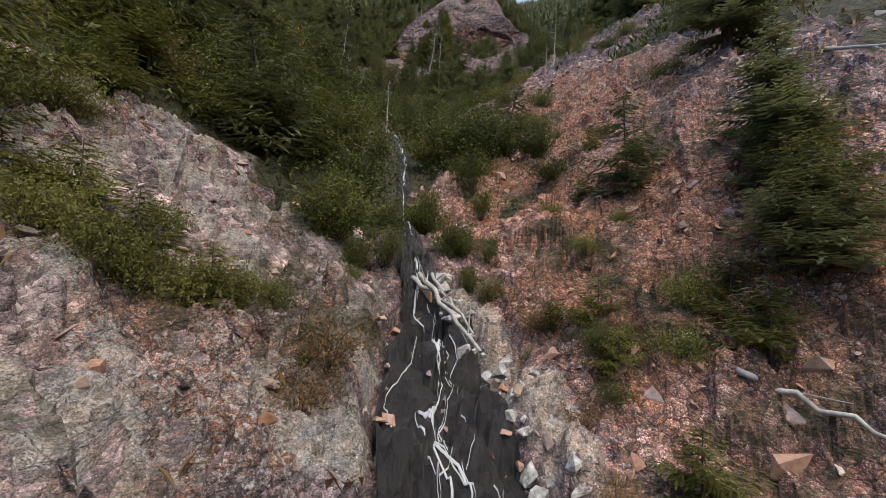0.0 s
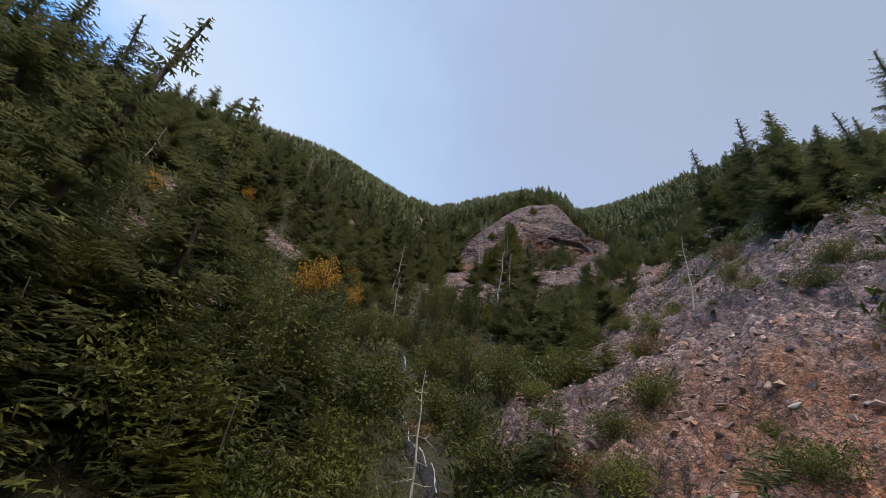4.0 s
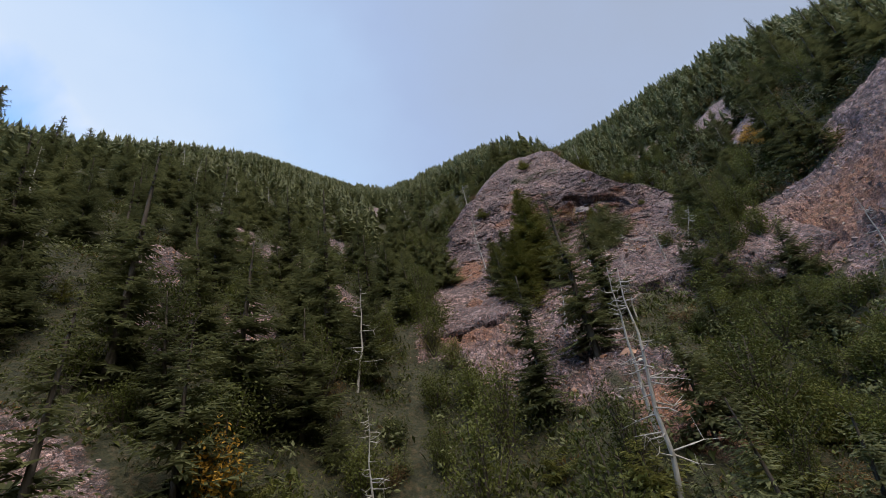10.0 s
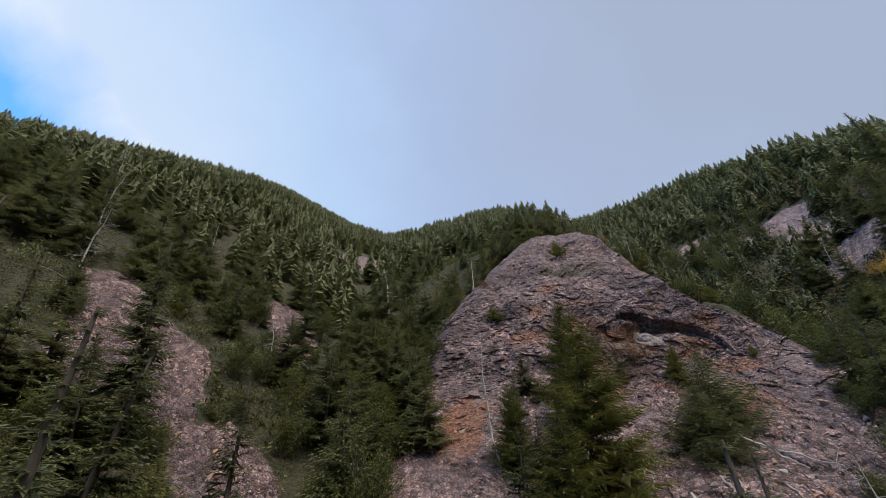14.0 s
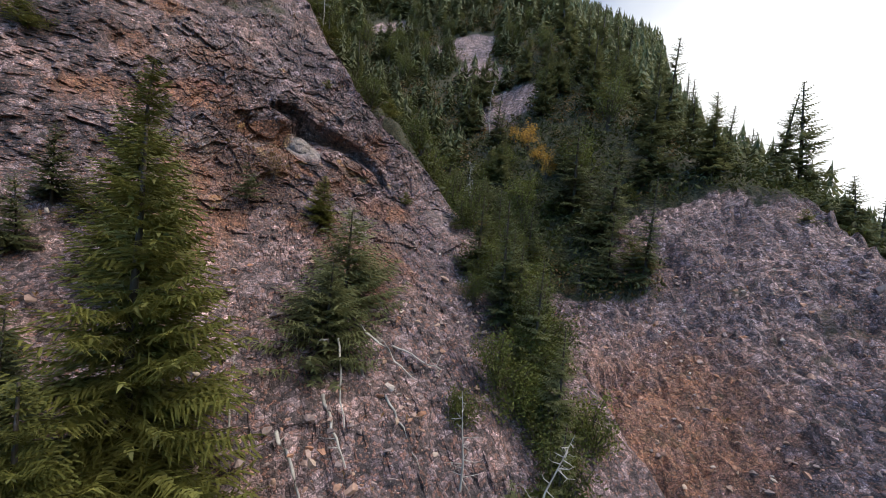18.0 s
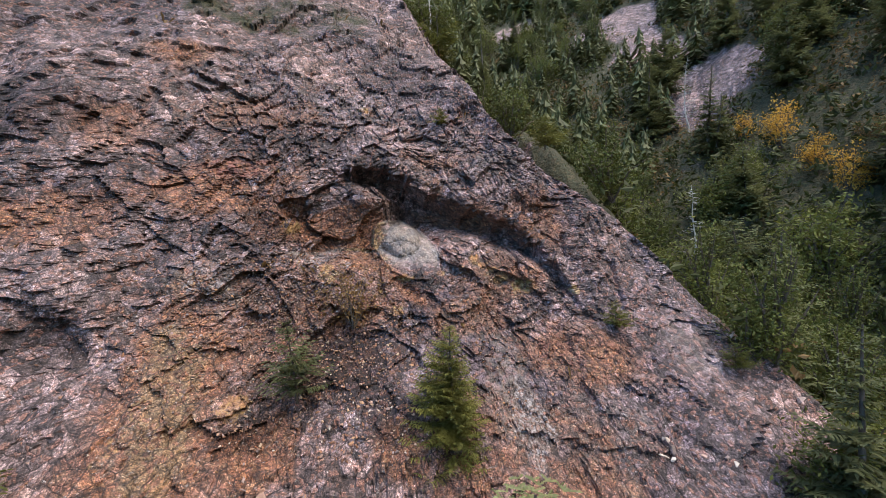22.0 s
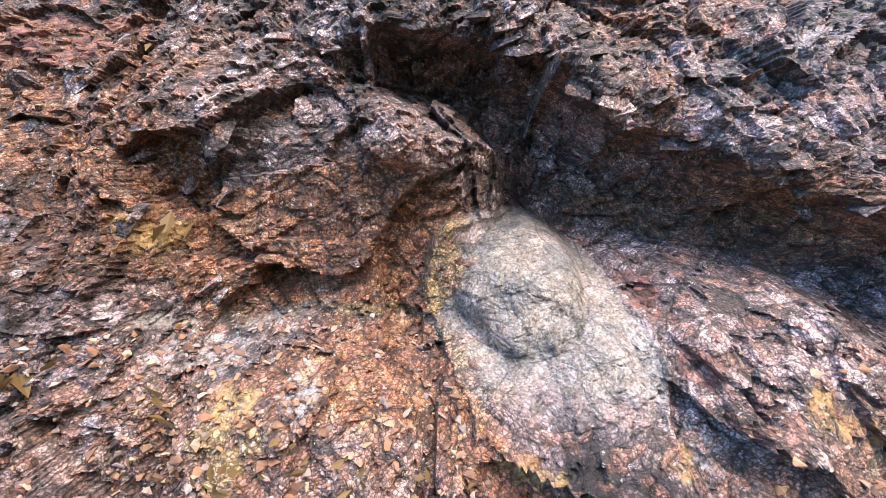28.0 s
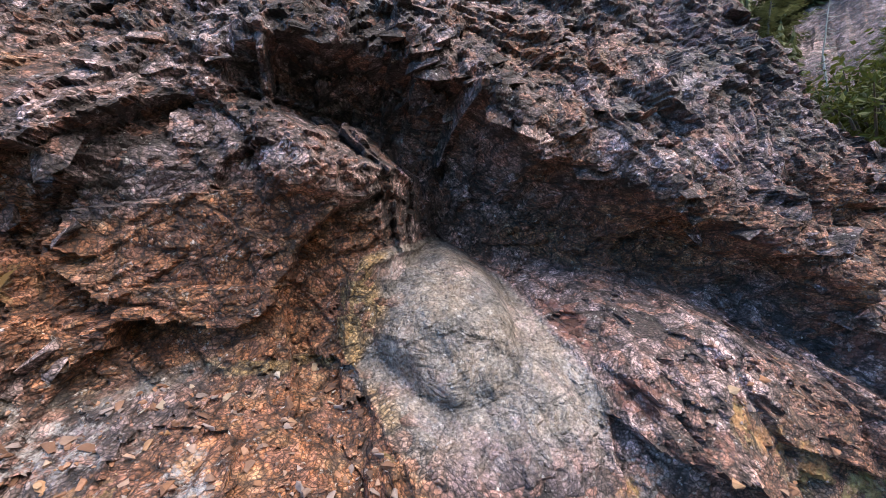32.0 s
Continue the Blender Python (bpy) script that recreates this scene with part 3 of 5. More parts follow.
gx, gy = spaced(-900, -9, 31, 900, 0.16, 1.05), spaced(-700, -1, 47, 1400, 0.16, 1.045)
X, Y = (v.ravel() for v in np.meshgrid(gx, gy))
BARE_G = bareness(X, Y)
Z = relief(X, Y, BARE_G)
ku, kw = knob_uv(X, Y)
Z = Z - (0.75 + 2.4 * smooth(-11, -7, ku) * smooth(6, 4.5, ku) * smooth(-11, -7, kw) * smooth(7, 4, kw)) * smooth(-13.5, -11.0, ku) * smooth(7.5, 5.5, ku) * smooth(-13.5, -11.5, kw) * smooth(9.3, 8.0, kw)
Z = Z - 0.35 * smooth(0.95, 0.55, np.abs(X - np.interp(Y, LINES[3][:, 0], LINES[3][:, 1]) - 0.12)) * smooth(7.0, 5.6, Y) * (Y > -2)
Z = np.where(Y > 190, Z - (Y - 190) * 0.8, Z)
Z = np.where(X > 150, Z - (X - 150) * 0.5, Z)
rust_g, pale_g = tints(X, Y, Z)
ground = new("ground", array_mesh("ground", np.c_[X, Y, Z], grid_faces(len(gx), len(gy)), SCREE, False, np.c_[rust_g * 0.44, np.maximum(pale_g * 0.14 + 0.12 * smooth(1.1, 0.6, np.hypot((X + 1.9) / 3.4, (Y - 4.0) / 4.2)), 0.55 * smooth(1.2, 0.5, np.hypot((X - 2.62) / 0.32, (Y - 4.4) / 2.0))), np.maximum((1 - BARE_G) * (0.36 + 0.64 * smooth(-0.35, 0.25, fbm(X * 0.55, Y * 0.55, X * 0, 4, 89))), 0.16 * smooth(0.05, 0.55, fbm(X * 0.7, Y * 0.7, X * 0, 4, 88)))]))
tagged(ground, "steep mountain slope of broken mauve slate, scree and mossy soil", "ground", kind="structure")



def near_ground(name, x0, x1, y0, y1, mat, label, bedded):
    """A finely broken stretch of the slope, a hand's width proud of the ground sheet."""
    x, y = np.arange(x0, x1, 0.045), np.arange(y0, y1, 0.045)
    PX, PY = (v.ravel() for v in np.meshgrid(x, y))
    z = relief(PX, PY, bareness(PX, PY))
    if bedded:
        a, c = 0.90 * PX - 0.43 * PY, 0.43 * PX + 0.90 * PY
        a, c = a + 0.25 * fbm(PX, PY, PX * 0, 2, 64), c + 0.25 * fbm(PX, PY, PX * 0, 2, 65)
        z = z + 0.085 * shards(a * 0.8, c * 1.7, z, 66) + 0.05 * shards(a * 2.4, c * 4.8, z * 2, 67) + 0.028 * shards(a * 7, c * 11, z * 4, 68)
    else:
        z = z + 0.05 * shards(PX * 2.6, PY * 2.6, z * 2, 69) + 0.035 * shards(PX * 7, PY * 7, z * 4, 70)
    creek = PX - np.interp(PY, LINES[3][:, 0], LINES[3][:, 1]) - np.interp(PY, [4.8, 6.3], [0.18, 0.0])
    half = np.interp(PY, [3, 4.3, 5.2, 6.1, 8], [0.70, 0.70, 0.58, 0.32, 0.20])
    bank = smooth(0.0, 0.25, -creek - half) if bedded else smooth(0.0, 0.25, creek - half)
    rim = smooth(x0, x0 + 0.6, PX) * smooth(x1, x1 - 0.6, PX) * smooth(y0, y0 + 0.6, PY) * smooth(y1, y1 - 0.6, PY)
    z = z + 0.05 - 0.45 * (1 - bank * rim)
    rust, pale = tints(PX, PY, z)
    if bedded:
        rust = -0.22 + 0.5 * smooth(0.2, 0.7, fbm(PX * 0.9, PY * 0.9, PX * 0, 3, 73))
        pale = 0.10 + 0.42 * smooth(-0.25, 0.35, fbm(a * 0.8, c * 1.7, PX * 0, 4, 74))
    else:
        rust = 0.40 * rust
        pale = np.maximum(0.10 * pale, 0.55 * smooth(1.2, 0.5, np.hypot((PX - 2.62) / 0.36, (PY - 4.4) / 2.0)))
    soil_g = (1 - bareness(PX, PY)) * 0.6 + 0.22 * smooth(0.1, 0.6, fbm(PX * 0.8, PY * 0.8, PX * 0, 3, 75))
    crust = (0.34 if bedded else 0.12) * smooth(-0.2, 0.5, fbm(PX * 1.1, PY * 1.1, PX * 0, 3, 76))
    ob = new(name, array_mesh(name, np.c_[PX, PY, z], grid_faces(len(x), len(y)), mat, False, np.c_[rust, pale, soil_g], np.c_[0 * crust, 0.3 * rust, crust]))
    return tagged(ob, label, "ground", kind="structure")


near_ground("ground_slab", -5.4, 1.9, 1.0, 10.4, SLAB, "pale bedded slate slab dipping to the creek", True)
near_ground("ground_scree", 1.6, 9.0, 1.0, 11.0, SCREE_WARM, "rust and mauve scree slope above the creek", False)

# ---- the rock face with the overhang ----
LIP_U, LIP_Z = [-1.9, -1.25, -0.6, -0.1, 0.3, 0.65, 0.95, 1.4, 1.8, 2.4, 2.9, 3.3, 3.7], [29.55, 29.88, 29.97, 29.93, 29.78, 29.50, 29.38, 29.17, 29.03, 28.72, 28.35, 27.6, 26.6]


def boulder_r(u, z):
    """How far from the middle of the pale boulder, 1 at its rim."""
    bu, bz = (u - 0.20 - 0.30 * (28.4 - z)) / 0.54, (z - 28.40) / 0.53
    return np.abs(bu) ** 2.2 + np.where(bz > 0, np.abs(bz) ** 2.2, 0.85 * np.abs(bz) ** 2.2) + 0.14 * fbm(u * 2.6, z * 2.6, u * 0, 3, 38)


def face_w(u, z, fine=True):
    w = np.interp(z, FACE_Z, FACE_W)
    w = 0.5 * w + 0.25 * np.interp(z - 0.5, FACE_Z, FACE_W) + 0.25 * np.interp(z + 0.5, FACE_Z, FACE_W)
    w = w + knob_fall(u, z)
    tooth = 0.06 * (shards(u * 2.3, u * 0 + 3, u * 0, 71) + 0.6 * shards(u * 6, u * 0 + 9, u * 0, 72))
    lip = np.interp(u, LIP_U, LIP_Z) + tooth
    below = lip - z
    # the wall that leans back beside the hollow, above a sloping shelf of rubble
    back = np.interp(z, [28.0, 28.36, 28.5, 29.3, 29.7], [0.35, -0.32, -0.35, -0.08, 0.02])
    into = smooth(-2.2, -1.4, u) * smooth(0.5, 0.0, u) * smooth(27.9, 28.3, z) * smooth(29.95, 29.6, z)
    w = np.where(w > back, w + (back - w) * into * 0.7, w)
    # the hollow under the lip, with its boulder-strewn floor
    crease = np.interp(z, [28.5, 29.0, 29.35, 29.6, 29.85], [-0.25, -0.18, -0.26, -0.7, -1.2])
    floor = np.interp(u, [-0.3, 0.6, 1.0, 1.5, 2.0, 2.5, 3.0, 3.5], [29.15, 29.0, 28.93, 28.85, 28.65, 28.4, 28.0, 27.3])
    depth = np.interp(u, [-1, 0.0, 0.3, 0.7, 1.0, 1.5, 2.0, 3.0, 3.6], [0.35, 0.80, 0.95, 0.9, 0.8, 0.65, 0.55, 0.5, 0.2])
    out = np.interp(u, [-0.4, 0.0, 0.7, 1.0, 1.6, 3.6], [0.6, 0.8, 0.8, 0.55, 0.45, 0.5])
    hollow = depth * smooth(-0.20, 0.55, u - crease) * np.clip(below / 0.26, 0, 1) ** 0.55 * (1 - smooth(0.0, 1.0, (floor - z) / out))
    w = w - hollow
    w = w + np.exp(-((below + 0.22) / 0.30) ** 2) * 0.16 * smooth(-1.2, -0.6, u) * smooth(3.8, 2.4, u)
    # the pale rounded boulder that stands out of its floor, with a raised rim
    br = boulder_r(u, z)
    w = np.where(br < 1.3, np.maximum(w, -1.35 + 1.50 * np.sqrt(np.clip(1.3 - br, 0, 1.3) / 1.3) + 0.25 * np.clip(28.5 - z, 0, 0.8)), w)
    w = w + 0.035 * np.exp(-((br - 1.08) / 0.07) ** 2)
    # the runnel of broken stone down its side
    w = w - 0.09 * np.exp(-((u + 0.50 - 1.0 * (28.25 - z)) / 0.18) ** 2) * smooth(28.4, 28.2, z) * smooth(27.1, 27.6, z)
    if fine:
        calm = 1 - 0.85 * smooth(1.35, 1.0, br) * smooth(27.75, 28.05, z)
        block = smooth(1.1, 0.7, np.hypot((u + 0.95) / 0.85, (z - 28.9) / 0.5))
        edge = smooth(0.3, 2.2, np.abs(u - 0.7) + np.abs(z - 29.0))
        w = w + 0.30 * fbm(u * 0.5, z * 0.5, u * 0, 3, 21) * edge
        w0 = w
        p = u + 0.20 * fbm(u * 1.3, z * 1.3, w0, 2, 61)
        q = z + 0.20 * fbm(u * 1.3, z * 1.3, w0, 2, 62)
        a, b = 0.87 * p + 0.5 * q, 0.87 * q - 0.5 * p
        tiles = smooth(0.8, 0.4, np.hypot((u - 1.65) / 0.7, (z - 28.0 + 0.25 * (u - 1.6)) / 0.5))
        near = smooth(5, 3, np.abs(u - 0.5)) * smooth(5, 3.5, np.abs(z - 28.5))
        far = 0.75 + 0.25 * smooth(4.2, 2.6, np.abs(u - 0.3)) * smooth(3.6, 2.4, np.abs(z - 28.6))
        w = w + far * calm * (1 - 0.3 * tiles) * (0.14 * edge * shards(a * 0.7, b * 0.8, w0 * 0.4, 31) + 0.11 * (1 + 0.6 * block) * shards(a * 1.9, b * 2.1, w0 * 0.9, 32) + 0.065 * (1 - 0.35 * block) * shards(a * 4.4, b * 5.0, w0 * 2, 33))
        w = w + calm * near * (1 - 0.6 * block) * (1 - 0.6 * tiles) * (0.034 * shards(p * 10, q * 11, w0 * 4, 34) + 0.020 * shards(p * 21, q * 23, w0 * 8, 36))
        w = w + (1 - calm) * (0.018 * fbm(u * 6, z * 6, u * 0, 4, 35) + 0.010 * shards(a * 2.6, b * 2.0, w0, 37) + 0.012 * shards(a * 9, b * 7, w0, 39))
    return w


fu, fz = spaced(-13.5, -2.5, 3.3, 8.6, 0.016, 1.022), spaced(18.0, 27.2, 30.4, 43.0, 0.016, 1.022)
FU, FZ = (v.ravel() for v in np.meshgrid(fu, fz))
FW = face_w(FU, FZ)
drop = 1.6 * (1 - smooth(-13.5, -12.0, FU) * smooth(8.6, 7.4, FU) * smooth(18.0, 19.4, FZ) * smooth(43.0, 41.0, FZ))
FX, FY = KO[0] + FU * KU[0] + (FW - drop) * KN[0], KO[1] + FU * KU[1] + (FW - drop) * KN[1]


WOBBLE = 0.22 * fbm(FU * 2.5, FZ * 2.5, FU * 0, 4, 55)


def blob(cu, cz, ru, rz, soft=0.5):
    d = np.hypot((FU - cu) / ru, (FZ - cz) / rz) + WOBBLE
    return smooth(1.2, soft, d)


run = np.exp(-((FU + 0.50 - 1.0 * (28.25 - FZ)) / 0.22) ** 2) * smooth(28.45, 28.3, FZ) * smooth(27.2, 27.6, FZ)
shelf = smooth(0.05, 0.02, np.abs(FZ - 28.36 - 0.03 * np.sin(FU * 5))) * smooth(-2.2, -1.9, FU) * smooth(-0.3, -0.45, FU)
BR = boulder_r(FU, FZ)
vein = np.exp(-((BR - 1.12) / 0.13) ** 2) * smooth(0.55, 0.2, FU) * smooth(28.1, 28.35, FZ)
rust_f = np.maximum.reduce([1.0 * blob(-1.0, 28.80, 0.90, 0.48, 0.6), 0.5 * blob(-2.2, 28.9, 0.6, 0.5), 0.34 * blob(1.9, 27.8, 1.2, 0.5), 0.40 * blob(1.6, 28.95, 1.4, 0.35), 0.55 * blob(-0.7, 28.15, 0.55, 0.2), 0.30 * blob(-1.8, 27.3, 1.9, 1.0), 0.42 * blob(-2.9, 29.6, 1.5, 0.7), 0.38 * blob(-3.3, 25.6, 1.2, 1.6), 0.7 * run, 0.48 * blob(-2.1, 29.25, 0.6, 0.4), 0.45 * blob(-2.0, 29.75, 0.5, 0.12),
                            0.55 * blob(1.42, 28.1, 0.2, 0.14), 0.55 * blob(1.95, 27.7, 0.2, 0.16), 0.5 * blob(1.66, 27.85, 0.16, 0.09), 0.6 * blob(-1.25, 27.95, 0.22, 0.12), 0.66 * blob(-3.4, 26.3, 0.75, 1.9), 0.45 * blob(-2.4, 25.7, 0.8, 0.4), 0.40 * blob(3.0, 26.4, 1.2, 0.6), 0.40 * blob(-5.0, 30.8, 0.7, 0.5), 0.45 * blob(-0.3, 25.7, 0.6, 0.3), 0.45 * blob(-4.2, 32.6, 0.8, 0.4), 0.55 * blob(-8.5, 24.5, 1.2, 1.6), 0.36 * blob(1.5, 25.0, 1.8, 1.3), 0.42 * blob(3.0, 28.9, 0.7, 0.8), 0.30 * blob(-2.6, 31.2, 1.4, 0.5), 0.42 * blob(1.2, 27.2, 1.0, 0.4), 0.36 * blob(0.9, 30.2, 0.9, 0.4), 0.4 * blob(-5.5, 29.0, 1.2, 0.5), 0.42 * blob(0.85, 29.62, 0.16, 0.3)])
pale_f = np.maximum.reduce([0.46 * smooth(1.2, 0.95, BR) * smooth(27.85, 28.25, FZ), 0.62 * vein, 0.40 * shelf, 0.17 * blob(1.8, 30.3, 2.8, 1.1), 0.14 * blob(-1.5, 31.5, 4, 1.6), 0.42 * blob(1.42, 28.1, 0.2, 0.14), 0.40 * blob(1.95, 27.7, 0.2, 0.16), 0.38 * blob(1.66, 27.85, 0.16, 0.09), 0.30 * blob(-3.4, 26.3, 0.6, 1.6), 0.26 * blob(-2.95, 27.9, 0.4, 0.6), 0.28 * blob(1.6, 26.0, 0.7, 0.9), 0.2 * blob(5.3, 26.4, 0.9, 0.6), 0.48 * blob(-1.25, 27.95, 0.22, 0.12), 0.20 * blob(1.2, 27.1, 0.8, 0.5),
                            0.24 * blob(-3.2, 27.9, 0.8, 0.6), 0.2 * blob(2.6, 25.6, 1.2, 0.8), 0.13 * blob(-1.9, 27.5, 1.6, 0.9)])
pale_f = pale_f - np.maximum.reduce([0.26 * blob(-2.5, 28.5, 0.6, 0.6), 0.42 * blob(-1.0, 26.6, 0.9, 0.5), 0.30 * blob(-0.5, 26.1, 0.6, 0.4), 0.30 * blob(0.45, 27.75, 0.4, 0.22), 0.35 * blob(-2.5, 25.9, 0.5, 0.3), 0.3 * blob(-1.8, 30.6, 1.6, 0.4), 0.3 * blob(-6.5, 31.0, 1.6, 0.8), 0.3 * blob(0.5, 32.5, 1.2, 0.8)])
moss_f = np.maximum.reduce([0.25 * blob(-2.2, 34.5, 3, 1), smooth(20.5, 19, FZ) * 0.1 + 0 * FU])
ochre_f = np.maximum.reduce([0.40 * blob(cu, cz, ru, rz, 0.3) for cu, cz, ru, rz in ((1.42, 28.16, 0.22, 0.12), (1.58, 28.02, 0.20, 0.12), (1.78, 27.92, 0.20, 0.10), (2.0, 27.76, 0.26, 0.15), (2.4, 27.55, 0.35, 0.25), (-1.3, 28.10, 0.20, 0.09), (0.1, 27.85, 0.2, 0.1), (0.75, 27.9, 0.2, 0.1), (-1.9, 28.8, 0.3, 0.25), (-2.6, 26.2, 0.4, 0.3), (-0.1, 27.3, 0.2, 0.12), (3.4, 27.5, 0.2, 0.25), (-0.4, 31.5, 0.3, 0.2))])
ochre_f = np.maximum(ochre_f, 0.26 * smooth(0.5, 1.0, rust_f / 0.6) * smooth(-0.1, 0.5, fbm(FU * 1.2, FZ * 1.2, FU * 0, 3, 57)))
wine_f = np.maximum.reduce([0.45 * blob(0.80, 28.52, 0.14, 0.22, 0.2), 0.45 * blob(0.90, 28.25, 0.16, 0.18, 0.2), 0.30 * blob(-0.55, 28.2, 0.35, 0.14, 0.2), 0.36 * blob(-1.6, 29.6, 0.7, 0.2, 0.2), 0.36 * blob(2.6, 26.4, 0.5, 0.8, 0.2), 0.42 * blob(-2.8, 30.0, 1.2, 0.4, 0.2), 0.36 * blob(2.9, 28.2, 0.6, 0.8, 0.2), 0.30 * smooth(0.1, 0.6, fbm(FU * 0.8, FZ * 0.8, FU * 0, 3, 58))])
crust_f = np.maximum.reduce([0.36 * blob(-1.5, 28.22, 0.55, 0.10, 0.3), 0.38 * blob(-0.98, 28.12, 0.22, 0.12, 0.3), 0.36 * blob(0.9, 27.9, 0.25, 0.16, 0.3), 0.27 * blob(1.2, 29.9, 1.7, 0.6, 0.3), 0.26 * blob(-0.5, 30.3, 1.4, 0.35, 0.3), 0.34 * blob(-3.1, 27.9, 0.7, 0.5, 0.3), 0.36 * blob(1.7, 25.8, 0.7, 0.9, 0.3), 0.36 * blob(0.70, 28.2, 0.10, 0.3, 0.3), 0.22 * smooth(0.0, 0.5, fbm(FU * 0.9, FZ * 0.9, FU * 0, 3, 59))])
knob = new("rock_face", array_mesh("rock_face", np.c_[FX, FY, FZ], grid_faces(len(fu), len(fz)), ROCK, False, np.c_[rust_f, pale_f, moss_f], np.c_[ochre_f, wine_f, crust_f]))
tagged(knob, "steep knob of cracked mauve-grey and rust slate with a shadowed overhang", "rock face", kind="structure")

# unseen mountainside, added far below and behind the climb's start to block low skylight
vx, vt = np.linspace(-420, 420, 61), np.linspace(0, 1, 13)
VX, VT = (v.ravel() for v in np.meshgrid(vx, vt))
VY = -70 - 150 * VT - 0.0004 * VX**2 + 14 * fbm(VX * 0.02, VT * 3, VX * 0, 3, 97)
VZ = -70 + 215 * VT + 22 * fbm(VX * 0.015, VT * 2, VX * 0, 3, 98) * VT
sky_block = new("backdrop", array_mesh("backdrop", np.c_[VX, VY, VZ], grid_faces(len(vx), len(vt)), NEEDLE, True))
tagged(sky_block, "unseen wooded mountainside added to block low skylight", "mountainside", kind="structure")


# ---- plants: each kind built once, in a few forms, then copied ----
rng = np.random.default_rng(5)


def tube(points, radii, sides=6):
    """Vertices and quads of a bent, tapering stem."""
    pts, verts, faces = np.asarray(points, float), [], []
    for k, (p, r) in enumerate(zip(pts, radii)):
        d = pts[min(k + 1, len(pts) - 1)] - pts[max(k - 1, 0)]
        d = d / (np.linalg.norm(d) + 1e-9)
        a = np.cross(d, (0.31, 0.95, 0.1) if abs(d[2]) > 0.6 else (0, 0, 1))
        a /= np.linalg.norm(a)
        b = np.cross(d, a)
        for s in range(sides):
            t = 2 * math.pi * s / sides
            verts.append(p + r * (math.cos(t) * a + math.sin(t) * b))
        if k:
            o = (k - 1) * sides
            faces += [(o + s, o + (s + 1) % sides, o + sides + (s + 1) % sides, o + sides + s) for s in range(sides)]
    return verts, faces


def joined(pieces):
    verts, faces, n = [], [], 0
    for v, f in pieces:
        verts += list(v)
        faces += [tuple(i + n for i in q) for q in f]
        n += len(v)
    return verts, faces


def conifer_meshes(name, height, spread, whorls, per, twigs, mat, droop=0.25, ragged=0.35, bare=0.06, lean=0.0, seed=1, fine=False, spray=0.34):
    """Trunk and crown of a spruce: whorls of arching branches set with flat sprays of needles."""
    r = np.random.default_rng(seed)
    bend = np.cumsum(r.normal(0, 0.02 * height / 8, (9, 2)), 0) * np.linspace(0, 1, 9)[:, None] + np.linspace(0, 1, 9)[:, None] ** 1.5 * lean * height * np.array([0.8, 0.6])
    line = np.c_[bend, np.linspace(-0.25, height, 9)]
    trunk = array_mesh("trunk", *tube(line, np.linspace(0.022 * height, 0.004 * height, 9), 7), BARK, True)
    tri = []
    side_bias = r.uniform(0, 6.28)
    for k in range(whorls):
        f = bare + (1 - bare) * (k + r.uniform(0, 0.7)) / whorls
        if f > 0.995:
            continue
        base = np.array([np.interp(f * height, line[:, 2], line[:, 0]), np.interp(f * height, line[:, 2], line[:, 1]), f * height])
        reach = spread * (1 - f) ** 0.75 * (0.55 + 0.45 * min(1, f * 6 + 0.5)) + 0.05 * spread
        for j in range(max(3, int(per * (0.6 + 0.4 * (1 - f))))):
            a = 6.283 * (j / per) + r.uniform(0, 6.28)
            if r.random() < ragged * 0.4:
                continue
            ln = reach * r.uniform(1 - ragged, 1.05) * (1 + 0.18 * math.cos(a - side_bias))
            out = np.array([math.cos(a), math.sin(a), 0])
            rise = 0.35 * f - droop * (1 - f) + r.normal(0, 0.08)
            across = np.array([-out[1], out[0], 0])
            m = max(3, int(twigs * ln / spread) + 2)
            t = np.linspace(0.12, 1, m)
            spine = base + out * (t * ln)[:, None] + np.array([0, 0, 1]) * (rise * t * ln - 0.22 * droop * ln * t**2 + 0.16 * ln * t**3)[:, None]
            tw = spray * ln * (1.1 - 0.75 * t) + 0.04
            for i in range(m):
                for s in (-1, 1):
                    tip = spine[i] + across * s * tw[i] * r.uniform(0.6, 1.1) + out * tw[i] * r.uniform(0.4, 0.9) + np.array([0, 0, r.uniform(-0.35, 0.12) * tw[i]])
                    if fine:
                        for g in (0.25, 0.5, 0.75, 1.0):
                            c = spine[i] * (1 - g) + tip * g
                            for sd in (-1, 1):
                                e = c + (tip - spine[i]) * 0.28 + (across * sd * 0.5 + out * 0.35) * tw[i] * 0.42 * r.uniform(0.6, 1.2) + np.array([0, 0, r.uniform(-0.12, 0.08) * tw[i]])
                                tri.append((c - out * 0.016, c + out * 0.022 + np.array([0, 0, 0.012]), e))
                        wd = 0.07 * tw[i] + 0.01
                        tri.append((spine[i] - out * wd, spine[i] + out * wd, tip))
                        continue
                    wd = 0.15 * tw[i] + 0.015
                    tri.append((spine[i] - out * wd, spine[i] + out * wd + np.array([0, 0, 0.3 * wd]), tip))
                    c = spine[i] * 0.55 + tip * 0.45
                    e = c + (tip - spine[i]) * 0.35 + (across * s * 0.2 + out * 0.8) * tw[i] * 0.5 * r.uniform(0.6, 1.2) + np.array([0, 0, r.uniform(-0.25, 0.1) * tw[i]])
                    tri.append((c - across * wd * 0.8, c + across * wd * 0.8, e))
                if r.random() < 0.9:
                    tip = spine[i] + out * tw[i] * r.uniform(0.2, 0.7) + across * r.normal(0, 0.3) * tw[i] + np.array([0, 0, r.uniform(-0.7, 0.5) * tw[i]])
                    tri.append((spine[i] - across * 0.25 * tw[i], spine[i] + across * 0.25 * tw[i], tip))
